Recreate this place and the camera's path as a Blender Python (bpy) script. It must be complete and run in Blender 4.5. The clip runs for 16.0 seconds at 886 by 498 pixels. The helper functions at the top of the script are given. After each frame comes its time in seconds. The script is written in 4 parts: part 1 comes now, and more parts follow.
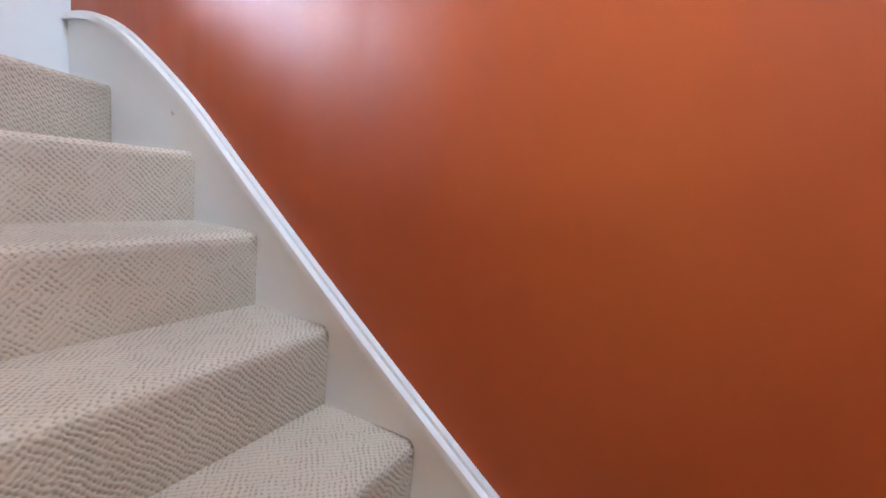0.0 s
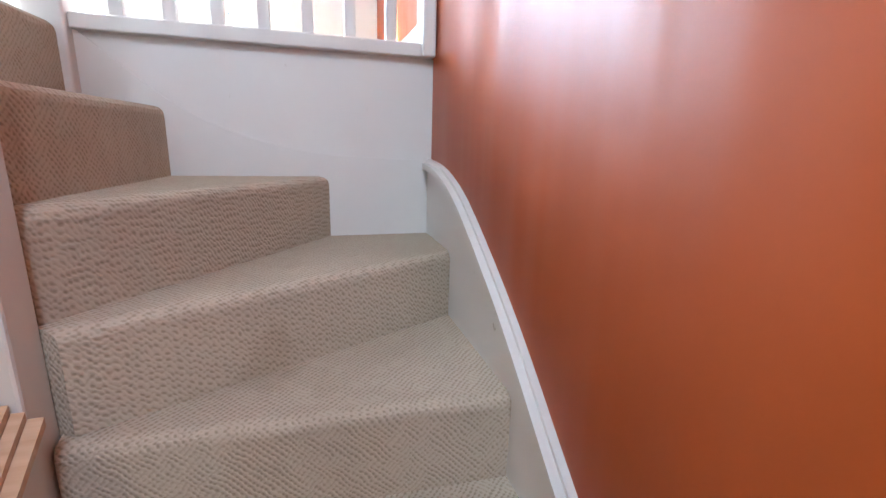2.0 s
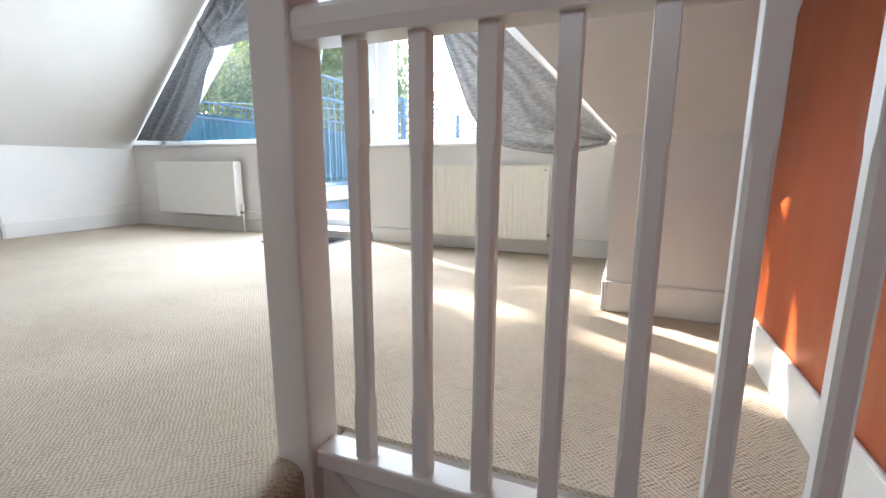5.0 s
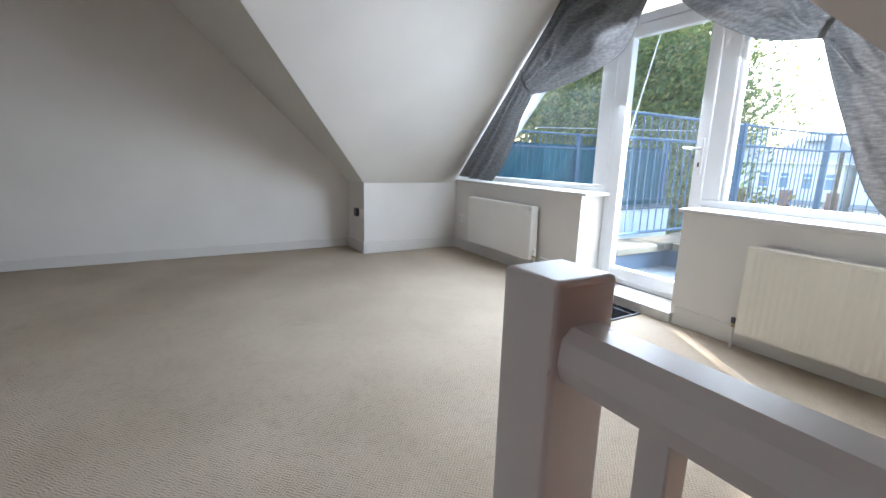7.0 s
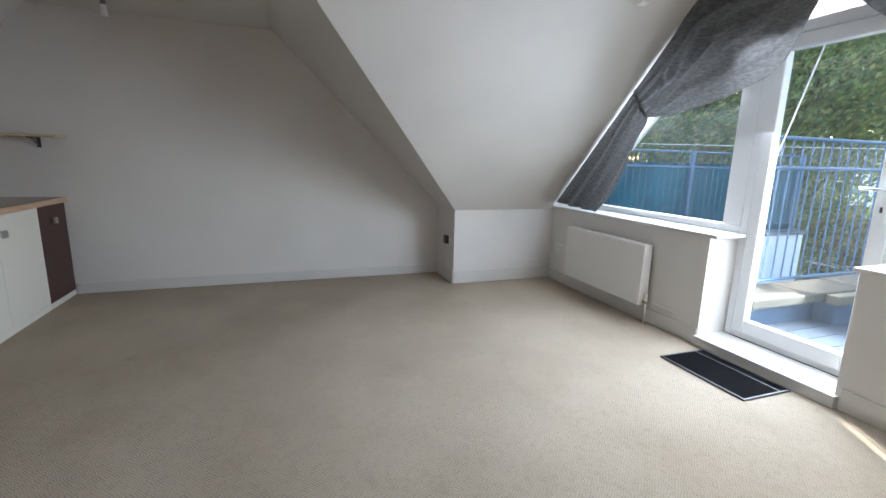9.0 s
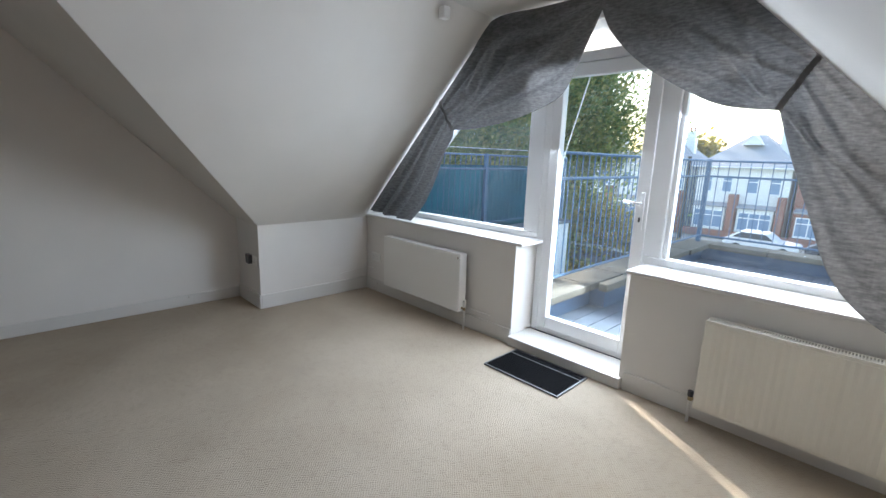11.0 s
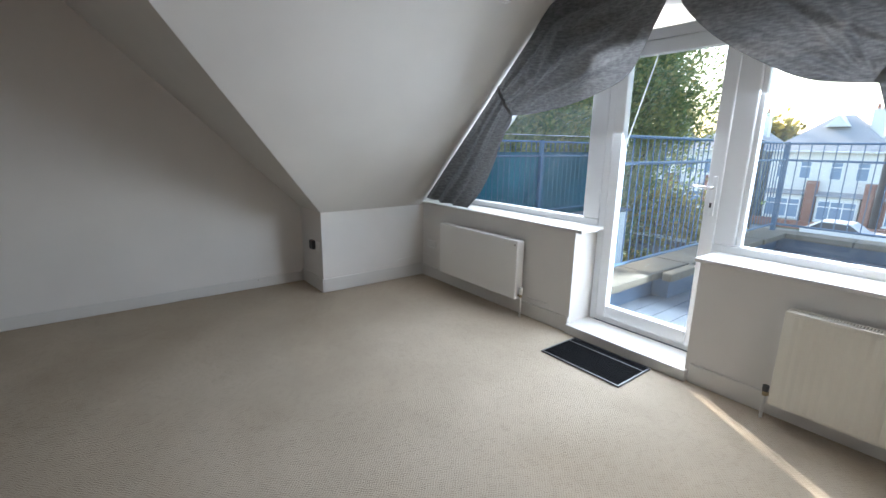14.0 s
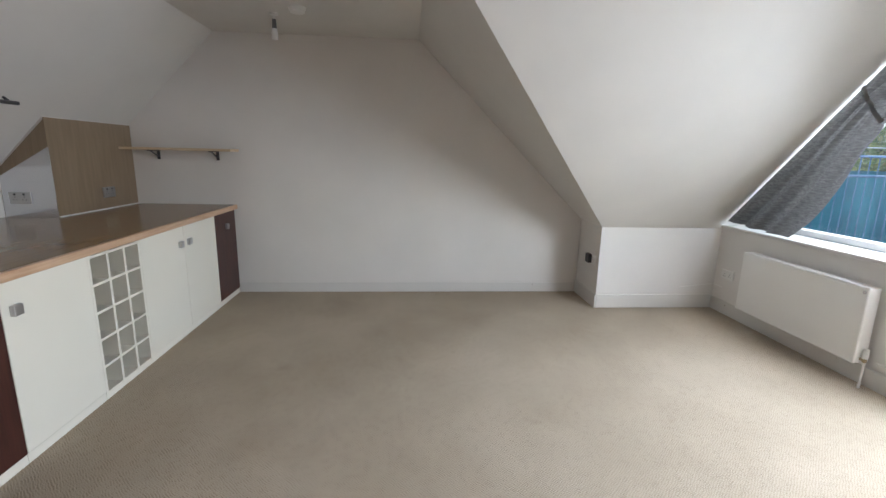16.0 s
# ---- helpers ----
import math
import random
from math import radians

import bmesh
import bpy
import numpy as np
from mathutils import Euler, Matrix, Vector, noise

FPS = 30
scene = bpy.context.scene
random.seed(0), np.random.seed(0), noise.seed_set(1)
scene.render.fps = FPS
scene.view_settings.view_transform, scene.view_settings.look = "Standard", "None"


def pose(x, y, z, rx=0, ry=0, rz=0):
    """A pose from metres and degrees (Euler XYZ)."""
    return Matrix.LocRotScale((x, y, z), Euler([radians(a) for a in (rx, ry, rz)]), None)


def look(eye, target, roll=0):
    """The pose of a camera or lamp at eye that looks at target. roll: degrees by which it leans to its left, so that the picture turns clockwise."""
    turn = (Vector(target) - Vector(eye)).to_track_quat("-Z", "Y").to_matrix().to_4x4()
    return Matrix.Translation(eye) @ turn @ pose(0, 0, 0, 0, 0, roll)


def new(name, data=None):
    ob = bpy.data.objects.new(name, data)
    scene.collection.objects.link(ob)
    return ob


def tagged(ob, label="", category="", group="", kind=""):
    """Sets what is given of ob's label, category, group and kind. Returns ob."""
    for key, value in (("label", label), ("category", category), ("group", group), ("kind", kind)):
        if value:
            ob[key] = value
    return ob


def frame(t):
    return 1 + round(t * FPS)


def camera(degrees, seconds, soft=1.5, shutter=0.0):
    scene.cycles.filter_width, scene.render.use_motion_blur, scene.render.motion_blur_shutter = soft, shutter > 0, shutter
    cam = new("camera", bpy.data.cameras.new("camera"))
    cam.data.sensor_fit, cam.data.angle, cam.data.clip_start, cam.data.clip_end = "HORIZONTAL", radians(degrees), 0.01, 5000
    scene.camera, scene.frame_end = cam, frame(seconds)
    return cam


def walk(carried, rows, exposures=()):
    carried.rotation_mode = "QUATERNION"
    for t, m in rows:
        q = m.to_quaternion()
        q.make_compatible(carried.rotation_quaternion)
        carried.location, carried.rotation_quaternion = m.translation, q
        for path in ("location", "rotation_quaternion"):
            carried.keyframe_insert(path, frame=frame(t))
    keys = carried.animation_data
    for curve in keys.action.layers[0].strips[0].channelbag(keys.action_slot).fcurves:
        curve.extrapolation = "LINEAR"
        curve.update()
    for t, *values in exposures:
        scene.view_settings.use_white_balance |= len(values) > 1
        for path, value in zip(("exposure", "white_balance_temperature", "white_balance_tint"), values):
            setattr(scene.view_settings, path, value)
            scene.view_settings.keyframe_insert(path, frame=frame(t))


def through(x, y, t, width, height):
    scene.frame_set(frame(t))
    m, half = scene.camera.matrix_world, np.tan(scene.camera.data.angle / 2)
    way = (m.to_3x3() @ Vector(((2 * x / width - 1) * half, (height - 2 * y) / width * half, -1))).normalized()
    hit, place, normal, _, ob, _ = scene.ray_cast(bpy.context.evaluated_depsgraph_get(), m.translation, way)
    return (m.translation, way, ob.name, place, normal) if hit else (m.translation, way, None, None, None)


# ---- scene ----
cam = camera(90.1, 16.0)
PATH = [
    (0, (4.334, -4.365, -0.796), (6.08, -3.431, -1.08), 5.4),
    (0.5, (4.397, -4.308, -0.614), (5.888, -3.044, -1.04), 5.5),
    (1, (4.532, -4.153, -0.49), (5.806, -2.668, -0.904), 5.8),
    (1.5, (4.704, -4.046, -0.355), (5.596, -2.322, -0.837), 2.7),
    (2, (4.729, -3.872, -0.269), (5.285, -2.009, -0.738), 1.6),
    (2.5, (4.834, -3.653, -0.116), (5.026, -1.706, -0.529), 0.5),
    (3, (4.785, -3.492, 0.034), (4.88, -1.521, -0.295), 0.4),
    (3.5, (4.744, -3.364, 0.21), (4.641, -1.394, -0.118), 0.8),
    (3.7, (4.739, -3.326, 0.29), (4.582, -1.358, -0.033), 0.8),
    (5.8, (4.655, -2.921, 0.774), (3.43, -1.397, 0.352), 0.3),
    (6, (4.638, -2.877, 0.832), (3.299, -1.455, 0.4), 0.5),
    (6.5, (4.571, -2.807, 0.957), (3.0, -1.648, 0.525), 0.9),
    (7, (4.467, -2.768, 1.049), (2.777, -1.78, 0.642), 1.6),
    (7.5, (4.42, -2.738, 1.134), (2.606, -1.992, 0.743), 1.2),
    (8, (4.38, -2.725, 1.138), (2.512, -2.128, 0.747), 1.9),
    (10.5, (3.837, -2.668, 1.413), (2.22, -1.56, 1.015), 1.2),
    (11, (3.854, -2.623, 1.397), (2.45, -1.259, 0.99), 1.9),
    (11.5, (3.878, -2.572, 1.393), (2.682, -1.027, 0.969), 1.4),
    (12, (3.91, -2.535, 1.37), (2.866, -0.884, 0.937), 0.9),
    (12.5, (3.918, -2.531, 1.352), (2.909, -0.86, 0.917), 0.5),
    (13, (3.889, -2.586, 1.37), (2.762, -0.996, 0.92), 0.2),
    (13.5, (3.854, -2.646, 1.37), (2.494, -1.252, 0.914), 0.8),
    (14, (3.838, -2.686, 1.375), (2.296, -1.497, 0.918), 0.9),
    (14.5, (3.818, -2.741, 1.377), (2.136, -1.758, 0.925), 1.6),
    (15, (3.808, -2.748, 1.361), (2.0, -2.01, 0.93), 2.1),
    (15.5, (3.797, -2.808, 1.412), (1.891, -2.396, 0.968), 1.4),
    (16, (3.822, -2.881, 1.365), (1.872, -2.725, 0.949), 1.3),
]
walk(cam, [(t, look(eye, target, roll)) for t, eye, target, roll in PATH],
     exposures=[(0.0, 5.35, 5150, 8), (1.0, 5.05, 5250, 8), (2.0, 4.72, 5600, 9), (2.5, 4.25, 6050, 9), (3.0, 3.6, 6300, 10), (3.5, 3.3, 6350, 11), (5.8, 2.58, 6150, 12), (7.0, 2.15, 6200, 13),
                (8.2, 1.95, 6250, 13), (10.5, 1.85, 6250, 13), (11.2, 1.52, 6300, 13), (12.5, 1.62, 6300, 13), (14.5, 1.58, 6350, 13), (15.0, 1.72, 6500, 14), (15.5, 2.05, 6600, 14), (16.0, 2.3, 6600, 14)])

# ---- light ----
world = bpy.data.worlds.new("world")
scene.world = world
world.use_nodes = True
wn = world.node_tree.nodes
sky = wn.new("ShaderNodeTexSky")
sky.sky_type = "NISHITA"
sky.sun_disc = False
SUN_ELEVATION, SUN_AZIMUTH = 25.0, 301.0     # degrees; azimuth clockwise from +y
sky.sun_elevation, sky.sun_rotation = radians(SUN_ELEVATION), radians(SUN_AZIMUTH)
sky.air_density, sky.dust_density = 1.2, 2.0
world.node_tree.links.new(sky.outputs[0], wn["Background"].inputs[0])
wn["Background"].inputs[1].default_value = 0.24
sun = new("sun", bpy.data.lights.new("sun", "SUN"))
sun.data.energy, sun.data.angle, sun.data.color = 4.2, radians(0.6), (1.0, 0.93, 0.82)
sun_dir = Vector((math.sin(radians(SUN_AZIMUTH)) * math.cos(radians(SUN_ELEVATION)),
                  math.cos(radians(SUN_AZIMUTH)) * math.cos(radians(SUN_ELEVATION)), math.sin(radians(SUN_ELEVATION))))
sun.matrix_world = look(sun_dir * 30, (0, 0, 0))


def window_light(name, x, z, w, h, power):
    """Skylight that enters by one glazed opening."""
    lamp = new(name, bpy.data.lights.new(name, "AREA"))
    lamp.data.shape, lamp.data.size, lamp.data.size_y, lamp.data.energy = "RECTANGLE", w, h, power
    lamp.data.color = (0.77, 0.88, 1.0)
    lamp.matrix_world = look((x, 0.42, z), (x, -3.0, z - 1.9))
    return lamp


hall = new("hall_light", bpy.data.lights.new("hall_light", "AREA"))      # unseen lamp for the inferred warm light of the hall below, turned to the yellow wall
hall.data.size, hall.data.energy, hall.data.color = 0.3, 0.3, (1.0, 0.80, 0.50)
hall.matrix_world = look((3.9, -4.2, -0.5), (3.45, -4.0, -1.2))


def stair_fill(name, x, power):
    """Unseen fill lamp set close under the south slope, in cool daylight colour."""
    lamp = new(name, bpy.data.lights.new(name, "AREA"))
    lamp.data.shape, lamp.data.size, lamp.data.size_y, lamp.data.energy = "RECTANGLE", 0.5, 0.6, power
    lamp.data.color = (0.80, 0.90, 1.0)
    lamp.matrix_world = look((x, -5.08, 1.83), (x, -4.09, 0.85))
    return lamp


# fill lamp added to brighten the stairs; its source is not seen
stair_fill("stair_fill_lamp", 4.55, 1.6)
window_light("skylight_west", 1.35, 1.45, 1.0, 1.1, 9)
window_light("skylight_door", 2.33, 1.15, 0.7, 1.9, 17)
window_light("skylight_east", 3.25, 1.40, 0.8, 1.2, 11)

# ---- materials ----
def material(name, colour, rough=0.6, metal=0.0, spec=0.5):
    m = bpy.data.materials.new(name)
    m.use_nodes = True
    b = m.node_tree.nodes["Principled BSDF"]
    b.inputs["Base Color"].default_value = (*colour, 1)
    b.inputs["Roughness"].default_value = rough
    b.inputs["Metallic"].default_value = metal
    b.inputs["Specular IOR Level"].default_value = spec
    return m


def coords(m):
    return m.node_tree.nodes.new("ShaderNodeTexCoord").outputs["Object"]


def noise_tex(m, scale, detail=3.0, stretch=None):
    n, l = m.node_tree.nodes, m.node_tree.links
    t = n.new("ShaderNodeTexNoise")
    t.inputs["Scale"].default_value, t.inputs["Detail"].default_value = scale, detail
    src = coords(m)
    if stretch:
        mp = n.new("ShaderNodeMapping")
        mp.inputs["Scale"].default_value = stretch
        l.new(src, mp.inputs["Vector"])
        src = mp.outputs[0]
    l.new(src, t.inputs["Vector"])
    return t.outputs["Fac"]


def vary(m, fac, low, high, inp="Base Color", lo=0.3, hi=0.7):
    """Colour (or value) that runs from low to high along fac."""
    n, l = m.node_tree.nodes, m.node_tree.links
    r = n.new("ShaderNodeValToRGB")
    r.color_ramp.elements[0].position, r.color_ramp.elements[1].position = lo, hi
    r.color_ramp.elements[0].color = (*low, 1) if inp == "Base Color" else (low, low, low, 1)
    r.color_ramp.elements[1].color = (*high, 1) if inp == "Base Color" else (high, high, high, 1)
    l.new(fac, r.inputs[0])
    l.new(r.outputs[0], n["Principled BSDF"].inputs[inp])
    return r.outputs[0]


def mixed(m, a, b, fac, how="MULTIPLY"):
    n, l = m.node_tree.nodes, m.node_tree.links
    x = n.new("ShaderNodeMix")
    x.data_type, x.blend_type = "RGBA", how
    x.inputs["Factor"].default_value = fac
    l.new(a, x.inputs["A"])
    l.new(b, x.inputs["B"])
    l.new(x.outputs["Result"], n["Principled BSDF"].inputs["Base Color"])
    return x.outputs["Result"]


def bump(m, fac, strength=0.2, dist=0.002):
    n, l = m.node_tree.nodes, m.node_tree.links
    b = n.new("ShaderNodeBump")
    b.inputs["Strength"].default_value, b.inputs["Distance"].default_value = strength, dist
    l.new(fac, b.inputs["Height"])
    old = n["Principled BSDF"].inputs["Normal"]
    if old.is_linked:
        l.new(old.links[0].from_socket, b.inputs["Normal"])
    l.new(b.outputs[0], old)


def painted(name, colour, rough, worn=0.93, grain=140, relief=0.12):
    m = material(name, colour, rough)
    vary(m, noise_tex(m, 1.7, 5), [c * worn for c in colour], colour)
    bump(m, noise_tex(m, grain, 4), relief, 0.0015)
    return m


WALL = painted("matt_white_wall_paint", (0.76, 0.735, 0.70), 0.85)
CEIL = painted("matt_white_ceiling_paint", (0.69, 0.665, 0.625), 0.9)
ORANGE = painted("satin_orange_wall_paint", (0.33, 0.062, 0.010), 0.40, 0.9, 60, 0.05)
satin, along = ORANGE.node_tree.nodes["Principled BSDF"], ORANGE.node_tree.nodes.new("ShaderNodeCombineXYZ")
along.inputs["Z"].default_value = 1.0
satin.inputs["Specular IOR Level"].default_value, satin.inputs["Anisotropic"].default_value = 0.30, 0.6
ORANGE.node_tree.links.new(along.outputs[0], satin.inputs["Tangent"])      # sideways brush strokes draw gloss out upright
bump(ORANGE, noise_tex(ORANGE, 1.0, 2, (5.0, 5.0, 0.3)), 0.75, 0.017)      # broad upright roller waves, made strong to imitate streaks of reflected balusters
YELLOW = painted("warm_yellow_wall_paint", (0.66, 0.36, 0.05), 0.7)
def gloss_paint():
    m = painted("white_gloss_wood_paint", (0.69, 0.672, 0.64), 0.30, 0.93, 45, 0.06)
    n, l = m.node_tree.nodes, m.node_tree.links
    chips = n.new("ShaderNodeValToRGB")
    chips.color_ramp.elements[0].position, chips.color_ramp.elements[1].position = 0.235, 0.265
    chips.color_ramp.elements[0].color = (0.42, 0.33, 0.24, 1)
    l.new(noise_tex(m, 26, 4, (1, 1, 0.5)), chips.inputs[0])
    mixed(m, n["Principled BSDF"].inputs["Base Color"].links[0].from_socket, chips.outputs[0], 0.7)
    return m


GLOSS = gloss_paint()
UPVC = painted("white_plastic_window_frame", (0.82, 0.83, 0.84), 0.28, 0.97, 20, 0.02)


def carpet_material():
    m = material("beige_loop_pile_carpet", (0.5, 0.43, 0.34), 0.95, 0, 0.12)
    n, l = m.node_tree.nodes, m.node_tree.links

    def ripple(direction):
        """One wave along a direction; three crossing waves make the lattice of loops and holes."""
        d, w = n.new("ShaderNodeVectorMath"), n.new("ShaderNodeMath")
        d.operation, w.operation = "DOT_PRODUCT", "SINE"
        d.inputs[1].default_value = direction
        l.new(warped.outputs[0], d.inputs[0]), l.new(d.outputs["Value"], w.inputs[0])
        return w.outputs[0]

    def plus(a, b):
        x = n.new("ShaderNodeMath")
        l.new(a, x.inputs[0]), l.new(b, x.inputs[1])
        return x.outputs[0]

    wobble, warped = n.new("ShaderNodeTexNoise"), n.new("ShaderNodeVectorMath")
    wobble.inputs["Scale"].default_value, warped.operation = 28.0, "MULTIPLY_ADD"
    warped.inputs[1].default_value = (0.016, 0.016, 0.016)
    l.new(coords(m), wobble.inputs["Vector"])
    l.new(wobble.outputs["Color"], warped.inputs[0]), l.new(coords(m), warped.inputs[2])
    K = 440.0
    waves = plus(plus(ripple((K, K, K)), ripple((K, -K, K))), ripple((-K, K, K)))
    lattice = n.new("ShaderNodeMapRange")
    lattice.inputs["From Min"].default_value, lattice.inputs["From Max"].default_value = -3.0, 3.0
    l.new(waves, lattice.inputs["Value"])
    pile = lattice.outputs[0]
    big = vary(m, noise_tex(m, 1.1, 6), (0.435, 0.362, 0.278), (0.515, 0.438, 0.345), lo=0.36, hi=0.64)
    # shade in the holes between loops is put into the colour
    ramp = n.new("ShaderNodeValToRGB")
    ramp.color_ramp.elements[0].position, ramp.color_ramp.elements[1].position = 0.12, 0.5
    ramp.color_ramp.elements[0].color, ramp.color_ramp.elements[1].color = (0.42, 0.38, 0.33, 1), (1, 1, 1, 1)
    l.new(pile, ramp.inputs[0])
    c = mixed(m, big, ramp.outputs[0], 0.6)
    spots = n.new("ShaderNodeValToRGB")
    spots.color_ramp.elements[0].position, spots.color_ramp.elements[1].position = 0.25, 0.33
    spots.color_ramp.elements[0].color = (0.72, 0.68, 0.63, 1)
    l.new(noise_tex(m, 4.2, 3), spots.inputs[0])
    c = mixed(m, c, spots.outputs[0], 0.35)
    trodden = n.new("ShaderNodeValToRGB")
    trodden.color_ramp.elements[0].position, trodden.color_ramp.elements[1].position = 0.30, 0.46
    trodden.color_ramp.elements[0].color = (0.70, 0.66, 0.61, 1)
    l.new(noise_tex(m, 1.4, 6, (0.9, 1.5, 1.0)), trodden.inputs[0])
    mixed(m, c, trodden.outputs[0], 0.2)
    bump(m, pile, 0.5, 0.004)
    bump(m, noise_tex(m, 420, 2), 0.25, 0.0015)
    return m


CARPET = carpet_material()


def wood_material(name, low, high, rough=0.4, scale=6.0, stretch=(1, 14, 14)):
    m = material(name, high, rough)
    g = noise_tex(m, scale, 5, stretch)
    vary(m, g, low, high)
    bump(m, g, 0.06, 0.001)
    return m


EDGE = wood_material("pale_beech_edging", (0.50, 0.31, 0.19), (0.62, 0.42, 0.28), 0.4)


# ---- mesh helpers ----
def box(bm, x0, x1, y0, y1, z0, z1):
    v = [bm.verts.new((x, y, z)) for z in (z0, z1) for x, y in ((x0, y0), (x1, y0), (x1, y1), (x0, y1))]
    for q in ((0, 3, 2, 1), (4, 5, 6, 7), (0, 1, 5, 4), (1, 2, 6, 5), (2, 3, 7, 6), (3, 0, 4, 7)):
        bm.faces.new([v[i] for i in q])
    return bm


def prism(bm, pts, axis, a0, a1):
    """A polygon in the plane across an axis, given depth along it. pts are the two other coordinates in x, y, z order."""
    def at(p, a):
        return {"x": (a, p[0], p[1]), "y": (p[0], a, p[1]), "z": (p[0], p[1], a)}[axis]
    lo, hi = [bm.verts.new(at(p, a0)) for p in pts], [bm.verts.new(at(p, a1)) for p in pts]
    bm.faces.new(lo), bm.faces.new(hi)
    for i in range(len(pts)):
        j = (i + 1) % len(pts)
        bm.faces.new((lo[i], lo[j], hi[j], hi[i]))
    bmesh.ops.recalc_face_normals(bm, faces=bm.faces)
    return bm


def rod(bm, a, b, r, seg=10, r2=None):
    a, b = Vector(a), Vector(b)
    m = Matrix.Translation((a + b) / 2) @ (b - a).to_track_quat("Z", "Y").to_matrix().to_4x4()
    bmesh.ops.create_cone(bm, cap_ends=True, segments=seg, radius1=r, radius2=r if r2 is None else r2, depth=(b - a).length, matrix=m)
    return bm


def soften(bm, width, seg=2, edges=None):
    bmesh.ops.bevel(bm, geom=list(edges if edges is not None else bm.edges), offset=width, segments=seg, profile=0.5, affect="EDGES", clamp_overlap=True)
    return bm


def thing(name, loc, label, category, group="", kind=""):
    e = new(name)
    e.location, e.empty_display_size = loc, 0.1
    return tagged(e, label, category, group, kind)


def part(name, bm, mat, parent=None, label="", smooth=False, **tags):
    """Links a bmesh as one mesh object, under a thing or a part if one is given."""
    me = bpy.data.meshes.new(name)
    bm.normal_update()
    bm.to_mesh(me)
    bm.free()
    me.materials.append(mat)
    if smooth:
        for p in me.polygons:
            p.use_smooth = True
    ob = new(name, me)
    if parent is not None:
        ob.parent = parent
        if parent.parent is None:
            ob.matrix_parent_inverse = Matrix.Translation(-Vector(parent.location))
    return tagged(ob, label, **tags)


def B(*dims, bevel=0.0, seg=2):
    bm = box(bmesh.new(), *dims)
    return soften(bm, bevel, seg) if bevel else bm


def P(pts, axis, a0, a1, bevel=0.0, seg=2):
    bm = prism(bmesh.new(), pts, axis, a0, a1)
    return soften(bm, bevel, seg) if bevel else bm


def setting(name, bm, mat, label, category, **k):
    return part(name, bm, mat, None, label, category=category, kind="structure", **k)


# ---- plan: gable with the door at y = 0, west wall x = -0.5, orange east wall x = 5.118 ----
KNEE, FLAT = 0.76, 2.38
WX, EX = -0.5, 5.118          # end walls of the cross wing
KW, KE = 0.0, 4.65           # knee walls of the wing with the door
NY = -1.14                   # knee wall of the cross wing
SY = -5.75                   # south wall
RISE = FLAT - KNEE
KNEE_E = 0.73                # eaves height on the stair side
RISE_E = FLAT - KNEE_E
RUN = 1.66                   # plan depth of the cross wing slope
SRUN, SLOW = 1.15, 1.21      # south slope
STAIR_N, STAIR_W = -2.40, 4.13
CY = -4.53                   # front of the kitchen units
GY = 0.33                    # outer face of the gable
DL, DR = 1.93, 2.79          # door recess

fl = box(bmesh.new(), WX - 0.15, STAIR_W, SY - 0.15, STAIR_N + 0.10, -0.19, 0)
soften(fl, 0.028, 3, [e for e in fl.edges if all(abs(v.co.x - STAIR_W) < 1e-4 and abs(v.co.z) < 1e-4 for v in e.verts)])
box(fl, WX - 0.15, EX, STAIR_N + 0.10, 0, -0.19, 0)
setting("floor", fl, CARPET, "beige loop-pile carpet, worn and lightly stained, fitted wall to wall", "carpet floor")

setting("wall_west", P([(SY, -0.19), (NY + 0.15, -0.19), (NY + 0.15, KNEE), (NY, KNEE + 0.02), (NY - RUN, FLAT + 0.03), (SY + SRUN, FLAT + 0.03), (SY, SLOW + 0.03)], "x", WX - 0.15, WX),
        WALL, "plain matt white end wall rising to the sloping ceiling", "wall")
setting("wall_east", P([(SY, -2.9), (NY + 0.15, -2.9), (NY + 0.15, KNEE), (NY, KNEE + 0.02), (NY - RUN, FLAT + 0.03), (SY + SRUN, FLAT + 0.03), (SY, SLOW + 0.03)], "x", EX, EX + 0.15),
        ORANGE, "satin burnt-orange painted wall beside the stairs", "wall")
setting("wall_south", B(WX - 0.15, EX + 0.15, SY - 0.15, SY, -2.9, SLOW + 0.06), WALL, "plain white low wall under the slope", "wall")
setting("knee_wall_west", B(KW - 0.15, KW, NY, 0, -0.19, KNEE), WALL, "low white knee wall under the sloping ceiling", "wall")
setting("knee_wall_northwest", B(WX, KW - 0.15, NY, NY + 0.15, -0.19, KNEE), WALL, "short white knee wall with a socket", "wall")
setting("knee_wall_east", B(KE, KE + 0.15, NY, 0, -0.19, KNEE_E), WALL, "low white knee wall under the sloping ceiling", "wall")
setting("knee_wall_northeast", B(KE + 0.15, EX, NY, NY + 0.15, -0.19, KNEE_E), WALL, "short white knee wall beside the orange wall", "wall")
gl = box(bmesh.new(), KW - 0.15, DL, 0, GY, -0.19, 0.775)
box(gl, DR, KE + 0.15, 0, GY, -0.19, 0.745)
box(gl, DL, DR, 0, GY, -0.19, 0.0)
setting("wall_north", gl, WALL, "white gable wall below the glazing, broken by the door", "wall")

